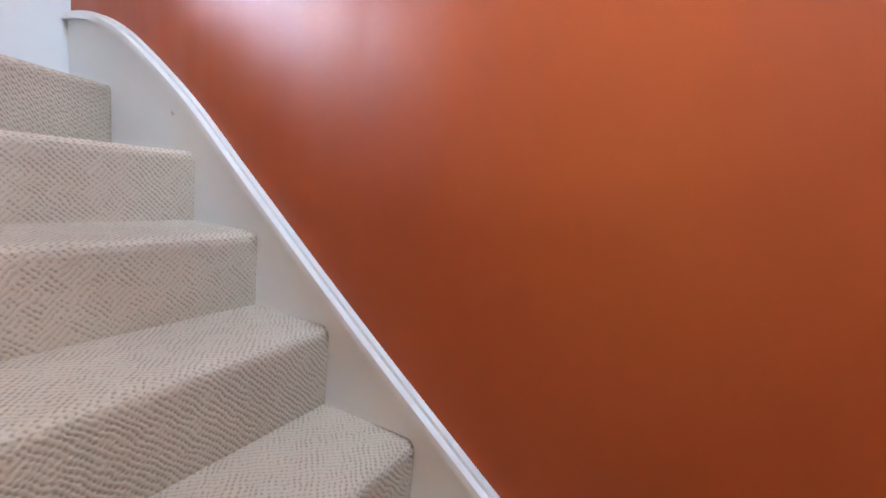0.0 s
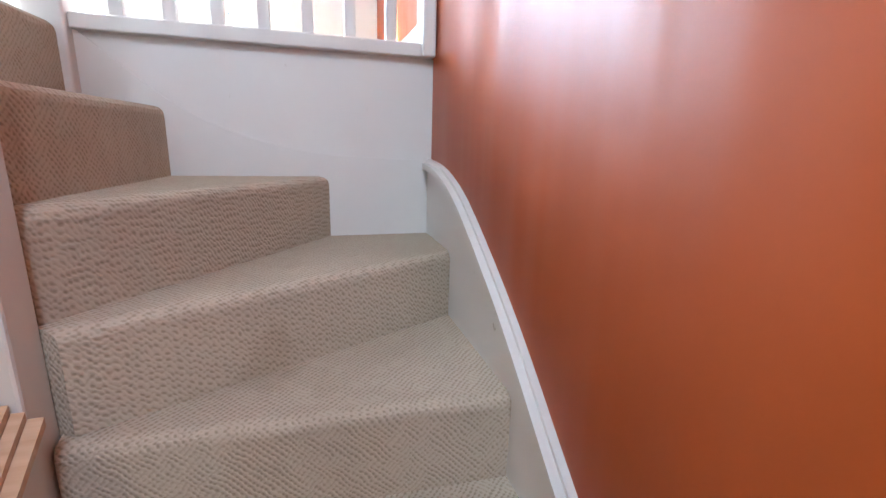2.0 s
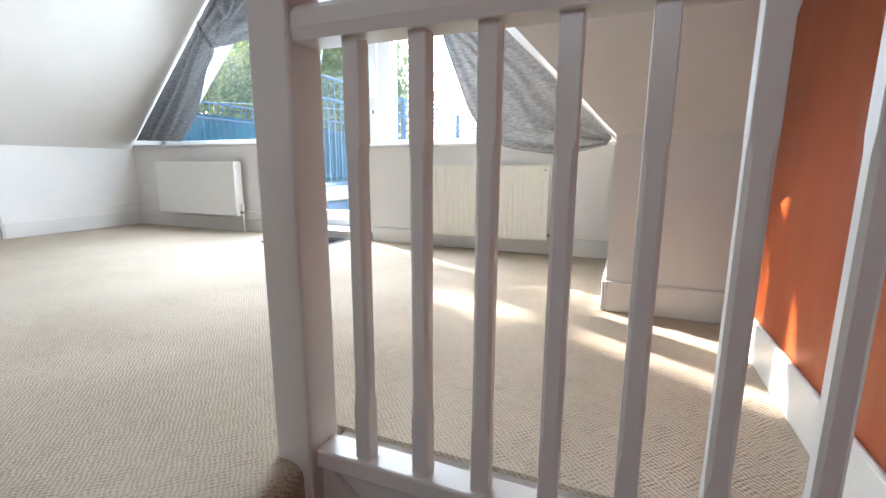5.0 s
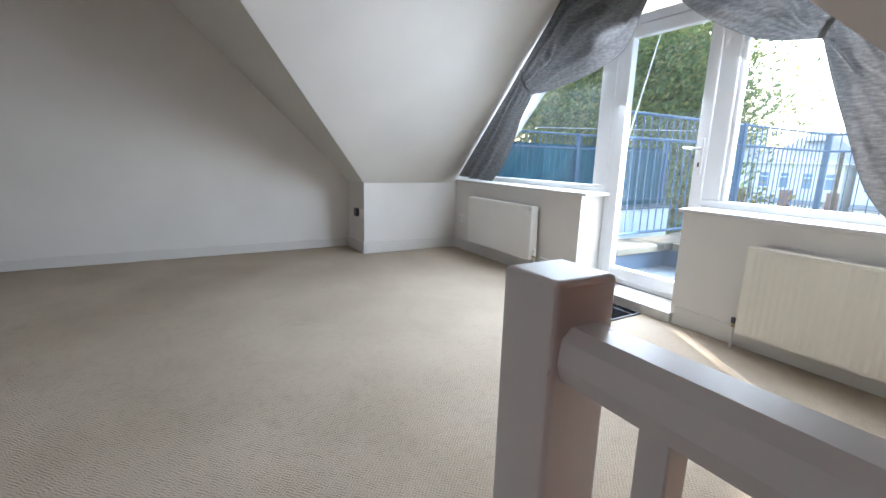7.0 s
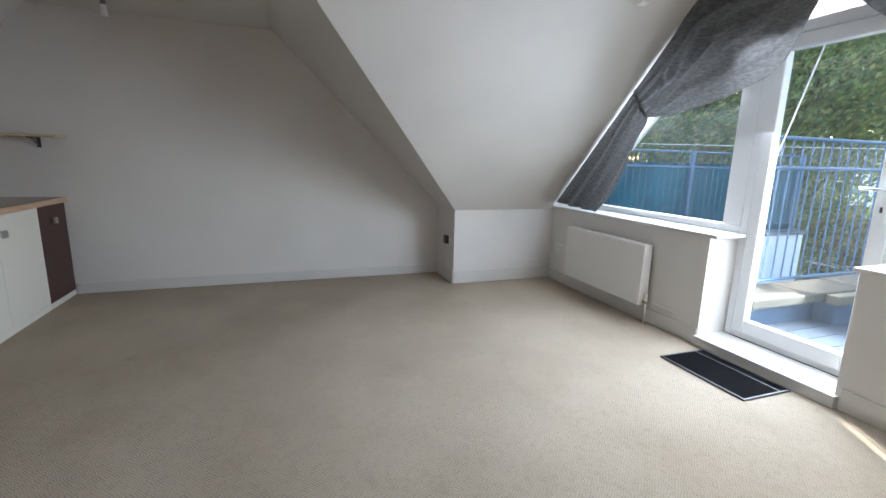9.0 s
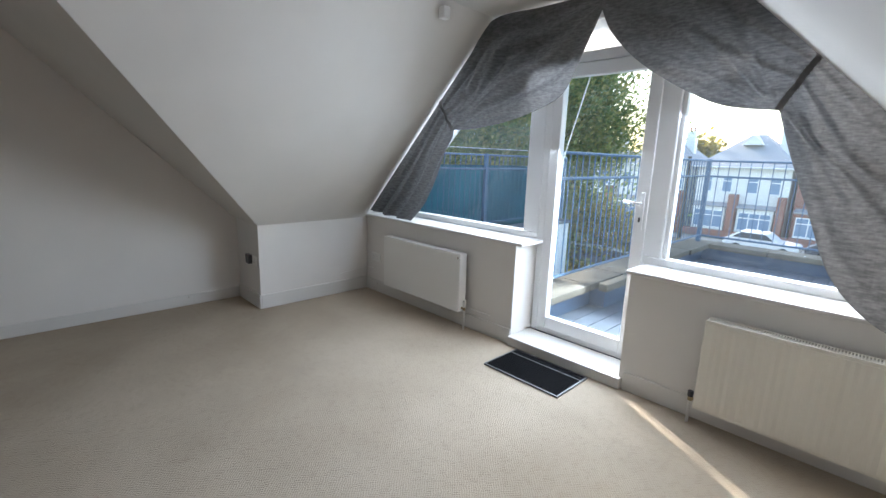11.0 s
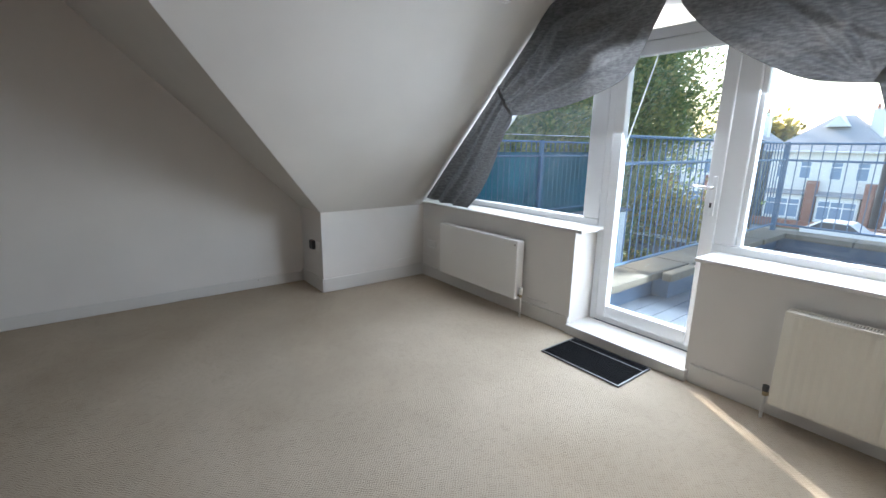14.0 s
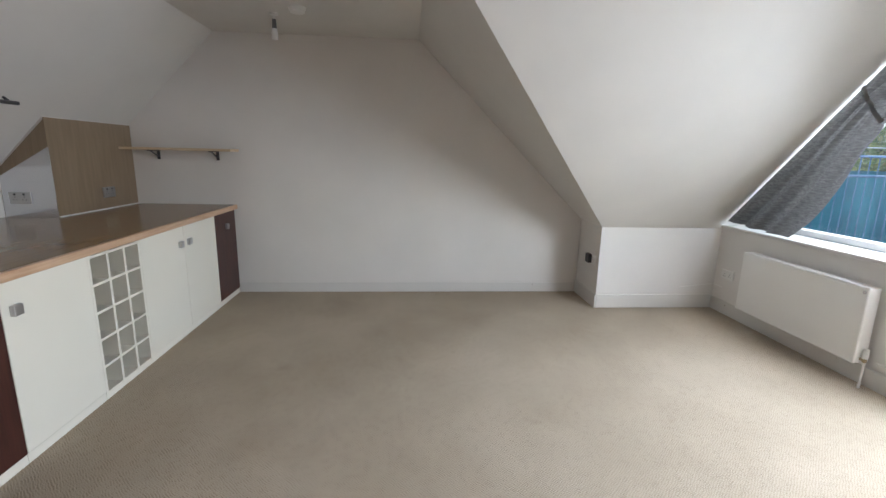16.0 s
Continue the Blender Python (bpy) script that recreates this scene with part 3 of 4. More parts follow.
# ---- curtains ----
def curtain(name, outer, inner, tie, folds, seed, label, creases, depth=0.05):
    """Cloth between an edge pinned along the roof and a free edge, gathered at the tie (0..1 along it).
    Creases (angle, depth, reach) fan out from the gathered point."""
    def walk_along(pts, n):
        pts = [Vector(p) for p in curve(pts, 8)]
        d = [0.0]
        for a, b in zip(pts, pts[1:]):
            d.append(d[-1] + (b - a).length)
        out = []
        for i in range(n):
            s, k = d[-1] * i / (n - 1), 0
            while k < len(d) - 2 and d[k + 1] < s:
                k += 1
            f = (s - d[k]) / max(d[k + 1] - d[k], 1e-6)
            out.append(pts[k].lerp(pts[k + 1], min(max(f, 0), 1)))
        return out
    nu, nv = 240, 96
    half = [(walk_along(outer[0], nu // 2), walk_along(inner[0], nu // 2)), (walk_along(outer[1], nu // 2), walk_along(inner[1], nu // 2))]
    O, I = half[0][0] + half[1][0][1:], half[0][1] + half[1][1][1:]
    gather = I[int(tie * (len(O) - 1))]
    bm = bmesh.new()
    grid = []
    for i, (o, q) in enumerate(zip(O, I)):
        u = i / (len(O) - 1)
        near = math.exp(-((u - tie) / 0.10) ** 2)
        row = []
        for j in range(nv):
            v = j / (nv - 1)
            p = o.lerp(q, v)
            w = noise.noise(Vector((u * 3.2, v * 2.0, seed)))
            room = min(1.0, (q - o).length / 0.75) ** 1.5 * min(1, v * 5)
            calm = 1 - 0.97 * max(0.0, (v - 0.5) / 0.5) ** 1.2
            amp = (0.058 + 0.02 * near) * room * calm
            y = -0.03 - depth * math.sin(min(v, 1.0) * math.pi * 0.52) * (1 - 0.45 * near)
            y -= amp * math.sin(v * folds * 6.283 + 2.6 * w + 4.0 * (u - tie)) * (0.35 + 0.65 * v)
            y -= 0.3 * amp * math.sin(v * folds * 15.1 + 3.4 * w + 9.0 * (u - tie)) * (0.4 + near)
            y += 0.006 * max(0.0, (v - 0.9) / 0.1) ** 2
            r, ang = (p - gather).length, math.degrees(math.atan2(p.y - gather.y, p.x - gather.x))
            for a, deep, reach in creases:
                a += 5.0 * noise.noise(Vector((r * 2.5, a, seed)))
                off = ((ang - a + 180) % 360 - 180) * r / 57.3
                side = 0.010 + 0.022 * r
                fade = min(1.0, r / 0.10) * max(0.0, 1 - (r / reach) ** 2) * min(1.0, v * 6)
                y += deep * fade * (math.exp(-(off / side) ** 2) - 0.7 * math.exp(-((off - 1.9 * side) / side) ** 2))
            row.append(bm.verts.new((p.x, min(y, -0.012), p.y)))
        grid.append(row)
    for a, b in zip(grid, grid[1:]):
        for j in range(nv - 1):
            bm.faces.new((a[j], b[j], b[j + 1], a[j + 1]))
    places = [[tuple(v.co) for v in row] for row in grid]
    bmesh.ops.solidify(bm, geom=list(bm.faces), thickness=0.0025)
    c = thing(name, (O[0].x, -0.03, O[0].y), label, "curtain", group="gable curtains")
    part("cloth", bm, LINEN, c, smooth=True)
    k = int(tie * (len(O) - 1))
    side = (I[k] - O[k]).normalized()
    side = Vector((-side.y, side.x)) * 0.015
    bm = bmesh.new()
    strip = []
    hull = [min(places[i][m][1] for i in (k - 3, k, k + 3) for m in range(max(0, j - 7), min(nv, j + 8))) for j in range(nv)]
    for j in range(1, nv):
        c0, near_y = places[k][j], hull[max(0, j - 6):j + 7]
        y = sum(near_y) / len(near_y) - 0.006
        strip.append([bm.verts.new((c0[0] + side.x * f, y, c0[2] + side.y * f)) for f in (-1, 1)])
    for e0, e1 in zip(strip, strip[1:]):
        bm.faces.new((e0[0], e1[0], e1[1], e0[1]))
    bmesh.ops.solidify(bm, geom=list(bm.faces), thickness=0.003)
    part("tie_band", bm, BAND, c, "narrow band of grey linen gathering the cloth")
    return c


L1 = [(0.10, 0.845), (0.6, 1.345), (1.10, 1.845)]
L2 = [(1.10, 1.845), (1.40, 2.145), (1.62, 2.362), (2.05, 2.365), (2.47, 2.365)]
curtain("curtain", (L1, L2), ([(0.80, 0.822), (0.97, 0.98), (1.12, 1.22), (1.22, 1.45), (1.29, 1.61)],
                              [(1.29, 1.61), (1.52, 1.615), (1.80, 1.65), (2.04, 1.71), (2.26, 1.81), (2.38, 2.04), (2.475, 2.25)]),
        0.5, 3.3, 3.0, "grey linen curtain pinned along the roof slope and tied back",
        ((12, 0.02, 0.9), (24, 0.028, 1.1), (35, 0.025, 1.3), (46, 0.03, 1.2), (56, 0.022, 0.9), (68, 0.02, 0.7), (-108, 0.014, 0.7), (-122, 0.014, 0.6)))
R1 = [(2.475, 2.37), (2.80, 2.37), (3.02, 2.37), (3.27, 2.13), (3.505, 1.895)]
R2 = [(3.505, 1.895), (3.91, 1.49), (4.26, 1.14), (4.60, 0.80)]
curtain("curtain", (R1, R2), ([(2.485, 2.25), (2.56, 2.11), (2.73, 1.94), (2.97, 1.78), (3.17, 1.685), (3.39, 1.655)],
                              [(3.39, 1.655), (3.46, 1.46), (3.57, 1.20), (3.69, 0.93), (3.87, 0.755), (4.10, 0.70), (4.33, 0.685), (4.57, 0.735)]),
        0.5, 3.1, 11.0, "grey linen curtain pinned along the roof slope and tied back",
        ((-39, 0.026, 1.3), (-47, 0.034, 1.4), (-54, 0.026, 1.1), (-68, 0.012, 0.6), (118, 0.022, 0.8), (134, 0.026, 0.9), (150, 0.02, 0.8), (165, 0.02, 0.6), (85, 0.014, 0.4)), 0.075)


# ---- radiators ----
def radiator(x0, x1, z0, z1, ribs, valve_left, valve_right, label, enamel):
    r = thing("radiator", ((x0 + x1) / 2, -0.08, z0), label, "radiator", group="panel radiators")
    front = bmesh.new()
    if ribs:
        n = int((x1 - x0 - 0.06) / 0.033)
        step = (x1 - x0 - 0.06) / n
        pts = [(x0, -0.112)]
        for i in range(n):
            a = x0 + 0.03 + i * step
            pts += [(a, -0.1165), (a + step * 0.30, -0.118), (a + step * 0.55, -0.1165), (a + step * 0.78, -0.1152)]
        pts += [(x1 - 0.03, -0.118), (x1, -0.112), (x1, -0.098), (x0, -0.098)]
        prism(front, pts, "z", z0 + 0.015, z1 - 0.015)
        box(front, x0, x1, -0.114, -0.098, z0, z0 + 0.016), box(front, x0, x1, -0.114, -0.098, z1 - 0.016, z1 - 0.003)
    else:
        soften(box(front, x0, x1, -0.118, -0.098, z0, z1 - 0.004), 0.006)
    part("front_panel", front, enamel, r)
    part("back_panel", B(x0 + 0.01, x1 - 0.01, -0.052, -0.038, z0 + 0.01, z1 - 0.01, bevel=0.004), enamel, r)
    for a, b in ((x0 - 0.002, x0 + 0.006), (x1 - 0.006, x1 + 0.002)):
        part("side_cover", B(a, b, -0.114, -0.036, z0 + 0.005, z1, bevel=0.003), enamel, r)
    grille = bmesh.new()
    box(grille, x0, x1, -0.116, -0.106, z1 - 0.004, z1 + 0.003), box(grille, x0, x1, -0.046, -0.036, z1 - 0.004, z1 + 0.003)
    for i in range(int((x1 - x0) / 0.0115)):
        box(grille, x0 + 0.004 + i * 0.0115, x0 + 0.0085 + i * 0.0115, -0.106, -0.046, z1 - 0.003, z1 + 0.002)
    part("top_grille", grille, enamel, r, "slotted cream top grille")
    # dark block added between the panels to give the shade behind the slots
    part("cavity_shade", B(x0 + 0.012, x1 - 0.012, -0.097, -0.053, z0 + 0.02, z1 - 0.03), DARK, r)
    part("bleed_plug", rod(bmesh.new(), (x1 - 0.022, -0.121, z1 - 0.03), (x1 - 0.022, -0.112, z1 - 0.03), 0.011, 12), CHROME, r)
    for x, big in ((x0 - 0.028, valve_left), (x1 + 0.028, valve_right)):
        if not big:
            continue
        v = rod(bmesh.new(), (x, -0.075, z0 + 0.045), (x, -0.075, z0 + 0.075 + 0.03 * (big > 1)), 0.015, 12)
        part("valve_cap", v, PLASTIC if big > 1 else DARK, r, smooth=False)
        body = rod(bmesh.new(), (x, -0.075, z0 + 0.02), (x, -0.075, z0 + 0.045), 0.012, 10)
        s = 1 if x < x0 else -1
        rod(body, (x, -0.075, z0 + 0.033), (x + s * 0.03, -0.075, z0 + 0.033), 0.010, 10)
        part("valve_body", body, BRASS, r)
        part("pipe", rod(bmesh.new(), (x, -0.075, 0.0), (x, -0.075, z0 + 0.02), 0.008, 10), GLOSS, r)
    return r


radiator(0.455, 1.475, 0.15, 0.635, False, 0, 2, "plain white panel radiator below the window beside the door", RADIATOR_W)
radiator(3.25, 4.225, 0.11, 0.61, True, 1, 2, "cream ribbed double panel radiator under the window", RADIATOR)
stub = thing("heating_pipe", (1.62, -0.02, 0.2), "short painted pipe along the wall beside the radiator valve", "pipe")
part("tube", rod(bmesh.new(), (1.56, -0.06, 0.19), (1.72, -0.012, 0.17), 0.007, 8), GLOSS, stub)


# ---- sockets ----
def socket(name, m, label, w=0.146, dark=False, h=0.086):
    s = thing(name, (0, 0, 0), label, "socket")
    part("plate", soften(box(bmesh.new(), -w / 2, w / 2, -0.011, 0, -h / 2, h / 2), 0.004), ALU if dark else PLASTIC, s)
    n = 2 if w > 0.1 else 1
    for i in range(n):
        cx = (i - (n - 1) / 2) * 0.062
        for dx, dz in ((-0.011, -0.012), (0.011, -0.012), (0, 0.008)):
            part("slot", box(bmesh.new(), cx + dx - 0.003, cx + dx + 0.003, -0.0118, -0.0105, dz - 0.003, dz + 0.003), DARK, s)
        part("switch", soften(box(bmesh.new(), cx - 0.007, cx + 0.007, -0.0145, -0.010, 0.020, 0.034), 0.0015), DARK if dark else PLASTIC, s)
    s.matrix_world = m
    return s


socket("wall_socket", pose(-0.09, NY - 0.0, 0.43), "white plastic wall socket on the short knee wall", 0.086)
adaptor = thing("plug_in_adaptor", (-0.2, NY - 0.03, 0.4), "small dark box on the wall beside a socket", "adaptor")
part("case", B(-0.235, -0.155, NY - 0.035, NY, 0.39, 0.475, bevel=0.005), DARK, adaptor)
socket("wall_socket", pose(0.17, 0, 0.36), "white double wall socket beside the radiator", 0.146)
flex = thing("aerial_lead", (0.05, -0.02, 0.2), "thin white lead clipped round the corner above the skirting", "lead")
part("wire", rod(rod(bmesh.new(), (0.02, -0.006, 0.235), (0.12, -0.006, 0.235), 0.004, 6), (0.006, -0.006, 0.235), (0.006, -0.33, 0.2), 0.004, 6), PLASTIC, flex)

# ---- door mat ----
mat = thing("door_mat", (2.33, -0.24, 0), "black ribbed door mat in a thin metal frame on the carpet", "door mat")
part("pad", B(2.045, 2.605, -0.415, -0.065, 0.001, 0.010), RUBBER, mat)
for dims in ((2.035, 2.615, -0.425, -0.415), (2.035, 2.615, -0.065, -0.055), (2.035, 2.045, -0.415, -0.065), (2.605, 2.615, -0.415, -0.065), (2.045, 2.605, -0.135, -0.129)):
    part("edging", B(*dims, 0.001, 0.012), EDGING, mat)
ribs = bmesh.new()
for i in range(22):
    y = -0.405 + i * 0.0152
    if not -0.145 < y < -0.12:
        box(ribs, 2.05, 2.60, y, y + 0.008, 0.010, 0.0125)
part("ribs", ribs, RUBBER, mat)

# ---- kitchen run ----
TOP = 0.862
top_ob = thing("worktop", (1.0, -4.9, 0.83), "long brown laminate worktop with a pale beech front edge", "worktop")
part("surface", B(WX + 0.002, 2.62, SY + 0.004, CY + 0.008, TOP - 0.038, TOP), WORKTOP, top_ob)
part("edging", B(WX + 0.002, 2.62, CY + 0.0082, CY + 0.032, TOP - 0.040, TOP + 0.001, bevel=0.004), EDGE, top_ob, "pale beech front edge")


def cabinet(x0, x1, mat_front, doors, label, knobs=()):
    c = thing("base_cabinet", ((x0 + x1) / 2, CY - 0.3, 0), label, "cabinet", group="kitchen base units")
    part("body", B(x0 + 0.001, x1 - 0.001, SY + 0.1, CY - 0.022, 0.0, TOP - 0.042), CREAM, c)
    part("plinth", B(x0 + 0.001, x1 - 0.001, CY - 0.021, CY - 0.004, 0.0, 0.045), CREAM, c)
    w = (x1 - x0) / doors
    for i in range(doors):
        d = part("door", B(x0 + i * w + 0.0015, x0 + (i + 1) * w - 0.0015, CY - 0.021, CY, 0.048, TOP - 0.046, bevel=0.0025), mat_front, c)
        for kx in knobs:
            if x0 + i * w < kx < x0 + (i + 1) * w:
                part("knob", soften(box(bmesh.new(), kx - 0.024, kx + 0.024, CY, CY + 0.022, 0.665, 0.713), 0.004), ALU, d, "square brushed metal knob")
    return c


cabinet(WX + 0.004, -0.05, WENGE, 1, "narrow dark red-brown wooden base unit at the end wall", (-0.28,))
cabinet(-0.05, 1.025, CREAM, 2, "cream double-door base unit with square metal knobs", (0.425, 0.55))
rack = thing("wine_rack", (1.25, CY - 0.2, 0), "cream wine rack of fifteen square pigeonholes between base units", "wine rack")
part("plinth", B(1.026, 1.474, CY - 0.021, CY - 0.004, 0.0, 0.03), CREAM, rack)
# darker back: the shade deep in the pigeonholes is put into its colour
part("back", B(1.026, 1.474, CY - 0.30, CY - 0.28, 0.03, TOP - 0.042), CUBBY_SHADE, rack)
ZR = [0.03 + k * (0.795 - 0.03) / 5 for k in range(6)]
for k in range(4):
    x = 1.028 + k * 0.1443
    part("upright", B(x - 0.002, x + 0.016, CY - 0.28, CY, 0.03, TOP - 0.046), CREAM, rack)
for z in ZR:
    for k in range(3):
        x = 1.041 + k * 0.1443
        part("shelf", B(x, x + 0.1313, CY - 0.28, CY - 0.001, z, z + 0.014), CREAM, rack)
cabinet(1.475, 1.99, CREAM, 1, "cream single-door base unit with a square metal knob", (1.93,))
cabinet(1.99, 2.60, WENGE, 1, "dark red-brown wooden base unit", (2.06,))

# boxed wall behind the worktop, its panels and sockets
BX, BY = 0.46, -5.40
setting("wall_box", P([(SY, TOP + 0.0), (BY, TOP + 0.0), (BY, 1.57), (SY, SLOW)], "x", WX, BX), WALL, "white boxed-in wall under the slope behind the worktop", "wall")
panel = thing("splash_panel", (0.3, BY, TOP), "beige laminate splash panel standing on the worktop", "splash panel")
part("sheet", B(WX + 0.003, BX, BY, BY + 0.012, TOP + 0.001, 1.56, bevel=0.002), SPLASH, panel)
panel2 = thing("splash_panel", (BX, -5.5, TOP), "polished metal splash panel on the side of the boxed wall", "splash panel")
part("sheet", P([(SY + 0.01, TOP + 0.001), (BY + 0.012, TOP + 0.001), (BY + 0.012, 1.36), (SY + 0.01, 1.15)], "x", BX, BX + 0.006), STEEL, panel2)
panel3 = thing("splash_panel", (BX, -5.5, 1.4), "beige laminate strip above the metal splash panel", "splash panel")
part("sheet", P([(BY + 0.012, 1.361), (BY + 0.012, 1.55), (SY + 0.01, SLOW - 0.01), (SY + 0.01, 1.151)], "x", BX, BX + 0.006), SPLASH, panel3)
part("seal", B(WX + 0.003, BX - 0.006, BY + 0.012, BY + 0.020, TOP + 0.001, TOP + 0.008), UPVC, panel, "white sealant bead")
socket("wall_socket", pose(-0.10, BY + 0.012, 1.0, 0, 0, 180), "brushed metal double socket on the splash panel", 0.146, True)
socket("wall_socket", pose(BX + 0.006, -5.62, 1.0, 0, 0, 90), "brushed metal double socket on the metal panel", 0.146, True)

# shelf on brackets
shelf = thing("wall_shelf", (WX, -5.0, 1.36), "pale pine wall shelf on two dark metal brackets", "shelf")
part("board", B(WX + 0.002, WX + 0.20, BY + 0.013, -4.45, 1.352, 1.374, bevel=0.003), PINE, shelf)
for y in (-5.16, -4.64):
    b = box(bmesh.new(), WX + 0.002, WX + 0.012, y - 0.012, y + 0.012, 1.27, 1.352)
    box(b, WX + 0.012, WX + 0.17, y - 0.012, y + 0.012, 1.343, 1.352)
    prism(b, [(WX + 0.012, 1.285), (WX + 0.012, 1.30), (WX + 0.12, 1.343), (WX + 0.135, 1.343)], "y", y - 0.004, y + 0.004)
    part("bracket", b, DARK, shelf)

# ceiling fittings
lamp = thing("pendant_lamp", (0.12, -3.90, FLAT), "bare spiral energy-saving bulb on a short ceiling pendant", "pendant lamp")
part("ceiling_rose", rod(bmesh.new(), (0.12, -3.90, FLAT - 0.015), (0.12, -3.90, FLAT), 0.03, 20), PLASTIC, lamp)
part("flex", rod(bmesh.new(), (0.12, -3.90, 2.33), (0.12, -3.90, FLAT - 0.02), 0.004, 8), PLASTIC, lamp)
part("lamp_holder", rod(bmesh.new(), (0.12, -3.90, 2.27), (0.12, -3.90, 2.335), 0.018, 14, 0.014), EDGING, lamp, "grey lamp holder")
bulb = bmesh.new()
rod(bulb, (0.12, -3.90, 2.245), (0.12, -3.90, 2.27), 0.02, 14)
for k in range(4):
    rod(bulb, (0.12, -3.90, 2.236 - k * 0.013), (0.12, -3.90, 2.246 - k * 0.013), 0.021, 14, 0.024)
part("bulb", bulb, PLASTIC, lamp, "unlit white spiral bulb")
alarm = thing("smoke_alarm", (0.28, -3.69, FLAT), "round white smoke alarm on the flat ceiling", "smoke alarm")
part("base", rod(bmesh.new(), (0.28, -3.69, FLAT - 0.012), (0.28, -3.69, FLAT), 0.062, 24), PLASTIC, alarm)
part("cover", rod(bmesh.new(), (0.28, -3.69, FLAT - 0.036), (0.28, -3.69, FLAT - 0.014), 0.05, 24, 0.058), PLASTIC, alarm)

handle = thing("roof_window_handle", (1.06, -5.25, 1.62), "dark grey bar handle fixed to the sloping ceiling", "handle")
part("bar", rod(bmesh.new(), (0.87, -5.215, 1.61), (1.25, -5.215, 1.61), 0.012, 10), DARK, handle)
for x in (0.92, 1.2):
    part("bracket", rod(bmesh.new(), (x, -5.215, 1.61), (x, -5.25, 1.64), 0.008, 8), DARK, handle)
sensor = thing("ceiling_sensor", (1.6, -0.49, 2.345), "small cream detector box on the sloping ceiling", "sensor")
part("case", B(1.575, 1.625, -0.52, -0.46, 2.27, 2.345, bevel=0.006), PLASTIC, sensor)

# ---- outside: materials ----
BLUE = painted("blue_metal_paint", (0.07, 0.14, 0.235), 0.5, 0.85, 60, 0.05)
TEAL = painted("teal_privacy_sheet", (0.022, 0.17, 0.23), 0.7, 0.75, 30, 0.2)
# weathered stone, its colour also lowered to stand for shade on the coping
STONE = painted("shaded_weathered_stone", (0.19, 0.16, 0.115), 0.9, 0.45, 40, 0.6)
LEAD = painted("blue_grey_flashing", (0.075, 0.115, 0.18), 0.6, 0.5, 25, 0.3)
# planks darkened in colour to look out of the sun
DECK = wood_material("grey_shaded_weathered_deck", (0.075, 0.085, 0.10), (0.125, 0.14, 0.16), 0.7, 5, (14, 1, 14))
FELT = painted("grey_roof_felt", (0.16, 0.165, 0.175), 0.9, 0.7, 60, 0.4)
RENDER_W = painted("white_render", (0.84, 0.83, 0.80), 0.85, 0.9, 20, 0.3)
SLATE = painted("grey_slate_roof", (0.36, 0.36, 0.37), 0.7, 0.8, 8, 0.4)
ASPHALT = painted("asphalt", (0.05, 0.05, 0.052), 0.9, 0.8, 30, 0.3)
PAVE = painted("concrete_pavement", (0.28, 0.27, 0.25), 0.9, 0.85, 10, 0.2)
GRASS = painted("rough_grass", (0.06, 0.10, 0.03), 0.95, 0.5, 12, 0.5)
BARK = painted("bark", (0.10, 0.075, 0.05), 0.95, 0.6, 18, 0.8)
ROPE = material("white_rope", (0.75, 0.75, 0.72), 0.8)
PANE_DARK = material("dark_window_pane", (0.05, 0.06, 0.075), 0.08)
# reflected sky blue is painted into this pane's base colour
PANE_BLUE = material("sky_tinted_window_pane", (0.20, 0.29, 0.42), 0.1)
TYRE = material("black_tyre", (0.02, 0.02, 0.02), 0.8)
RIM = material("silver_rim", (0.5, 0.5, 0.5), 0.3, 1.0)


def brick_material():
    m = material("red_brick", (0.3, 0.1, 0.06), 0.85)
    n, l = m.node_tree.nodes, m.node_tree.links
    b = n.new("ShaderNodeTexBrick")
    b.inputs["Scale"].default_value = 4.4
    for k, c in (("Color1", (0.32, 0.11, 0.065, 1)), ("Color2", (0.24, 0.085, 0.055, 1)), ("Mortar", (0.36, 0.31, 0.26, 1))):
        b.inputs[k].default_value = c
    mp = n.new("ShaderNodeMapping")
    mp.inputs["Rotation"].default_value = (radians(90), 0, 0)
    l.new(coords(m), mp.inputs["Vector"]), l.new(mp.outputs[0], b.inputs["Vector"])
    l.new(b.outputs["Color"], n["Principled BSDF"].inputs["Base Color"])
    return m


BRICK = brick_material()


def leaf_material(name, dark, mid, light):
    m = material(name, mid, 0.6, 0, 0.3)
    n, l = m.node_tree.nodes, m.node_tree.links
    geo = n.new("ShaderNodeNewGeometry")
    r = n.new("ShaderNodeValToRGB")
    e = r.color_ramp.elements
    e[0].color, e[1].color = (*dark, 1), (*light, 1)
    k = e.new(0.55)
    k.color = (*mid, 1)
    l.new(geo.outputs["Random Per Island"], r.inputs[0])
    l.new(r.outputs[0], n["Principled BSDF"].inputs["Base Color"])
    tr, mix = n.new("ShaderNodeBsdfTranslucent"), n.new("ShaderNodeMixShader")
    mix.inputs[0].default_value = 0.58
    l.new(r.outputs[0], tr.inputs[0])
    l.new(n["Principled BSDF"].outputs[0], mix.inputs[1]), l.new(tr.outputs[0], mix.inputs[2])
    l.new(mix.outputs[0], n["Material Output"].inputs[0])
    return m


LEAF = leaf_material("green_leaves", (0.13, 0.19, 0.075), (0.22, 0.29, 0.10), (0.42, 0.38, 0.13))
LEAF_Y = leaf_material("yellowing_leaves", (0.10, 0.12, 0.03), (0.26, 0.22, 0.045), (0.42, 0.30, 0.06))

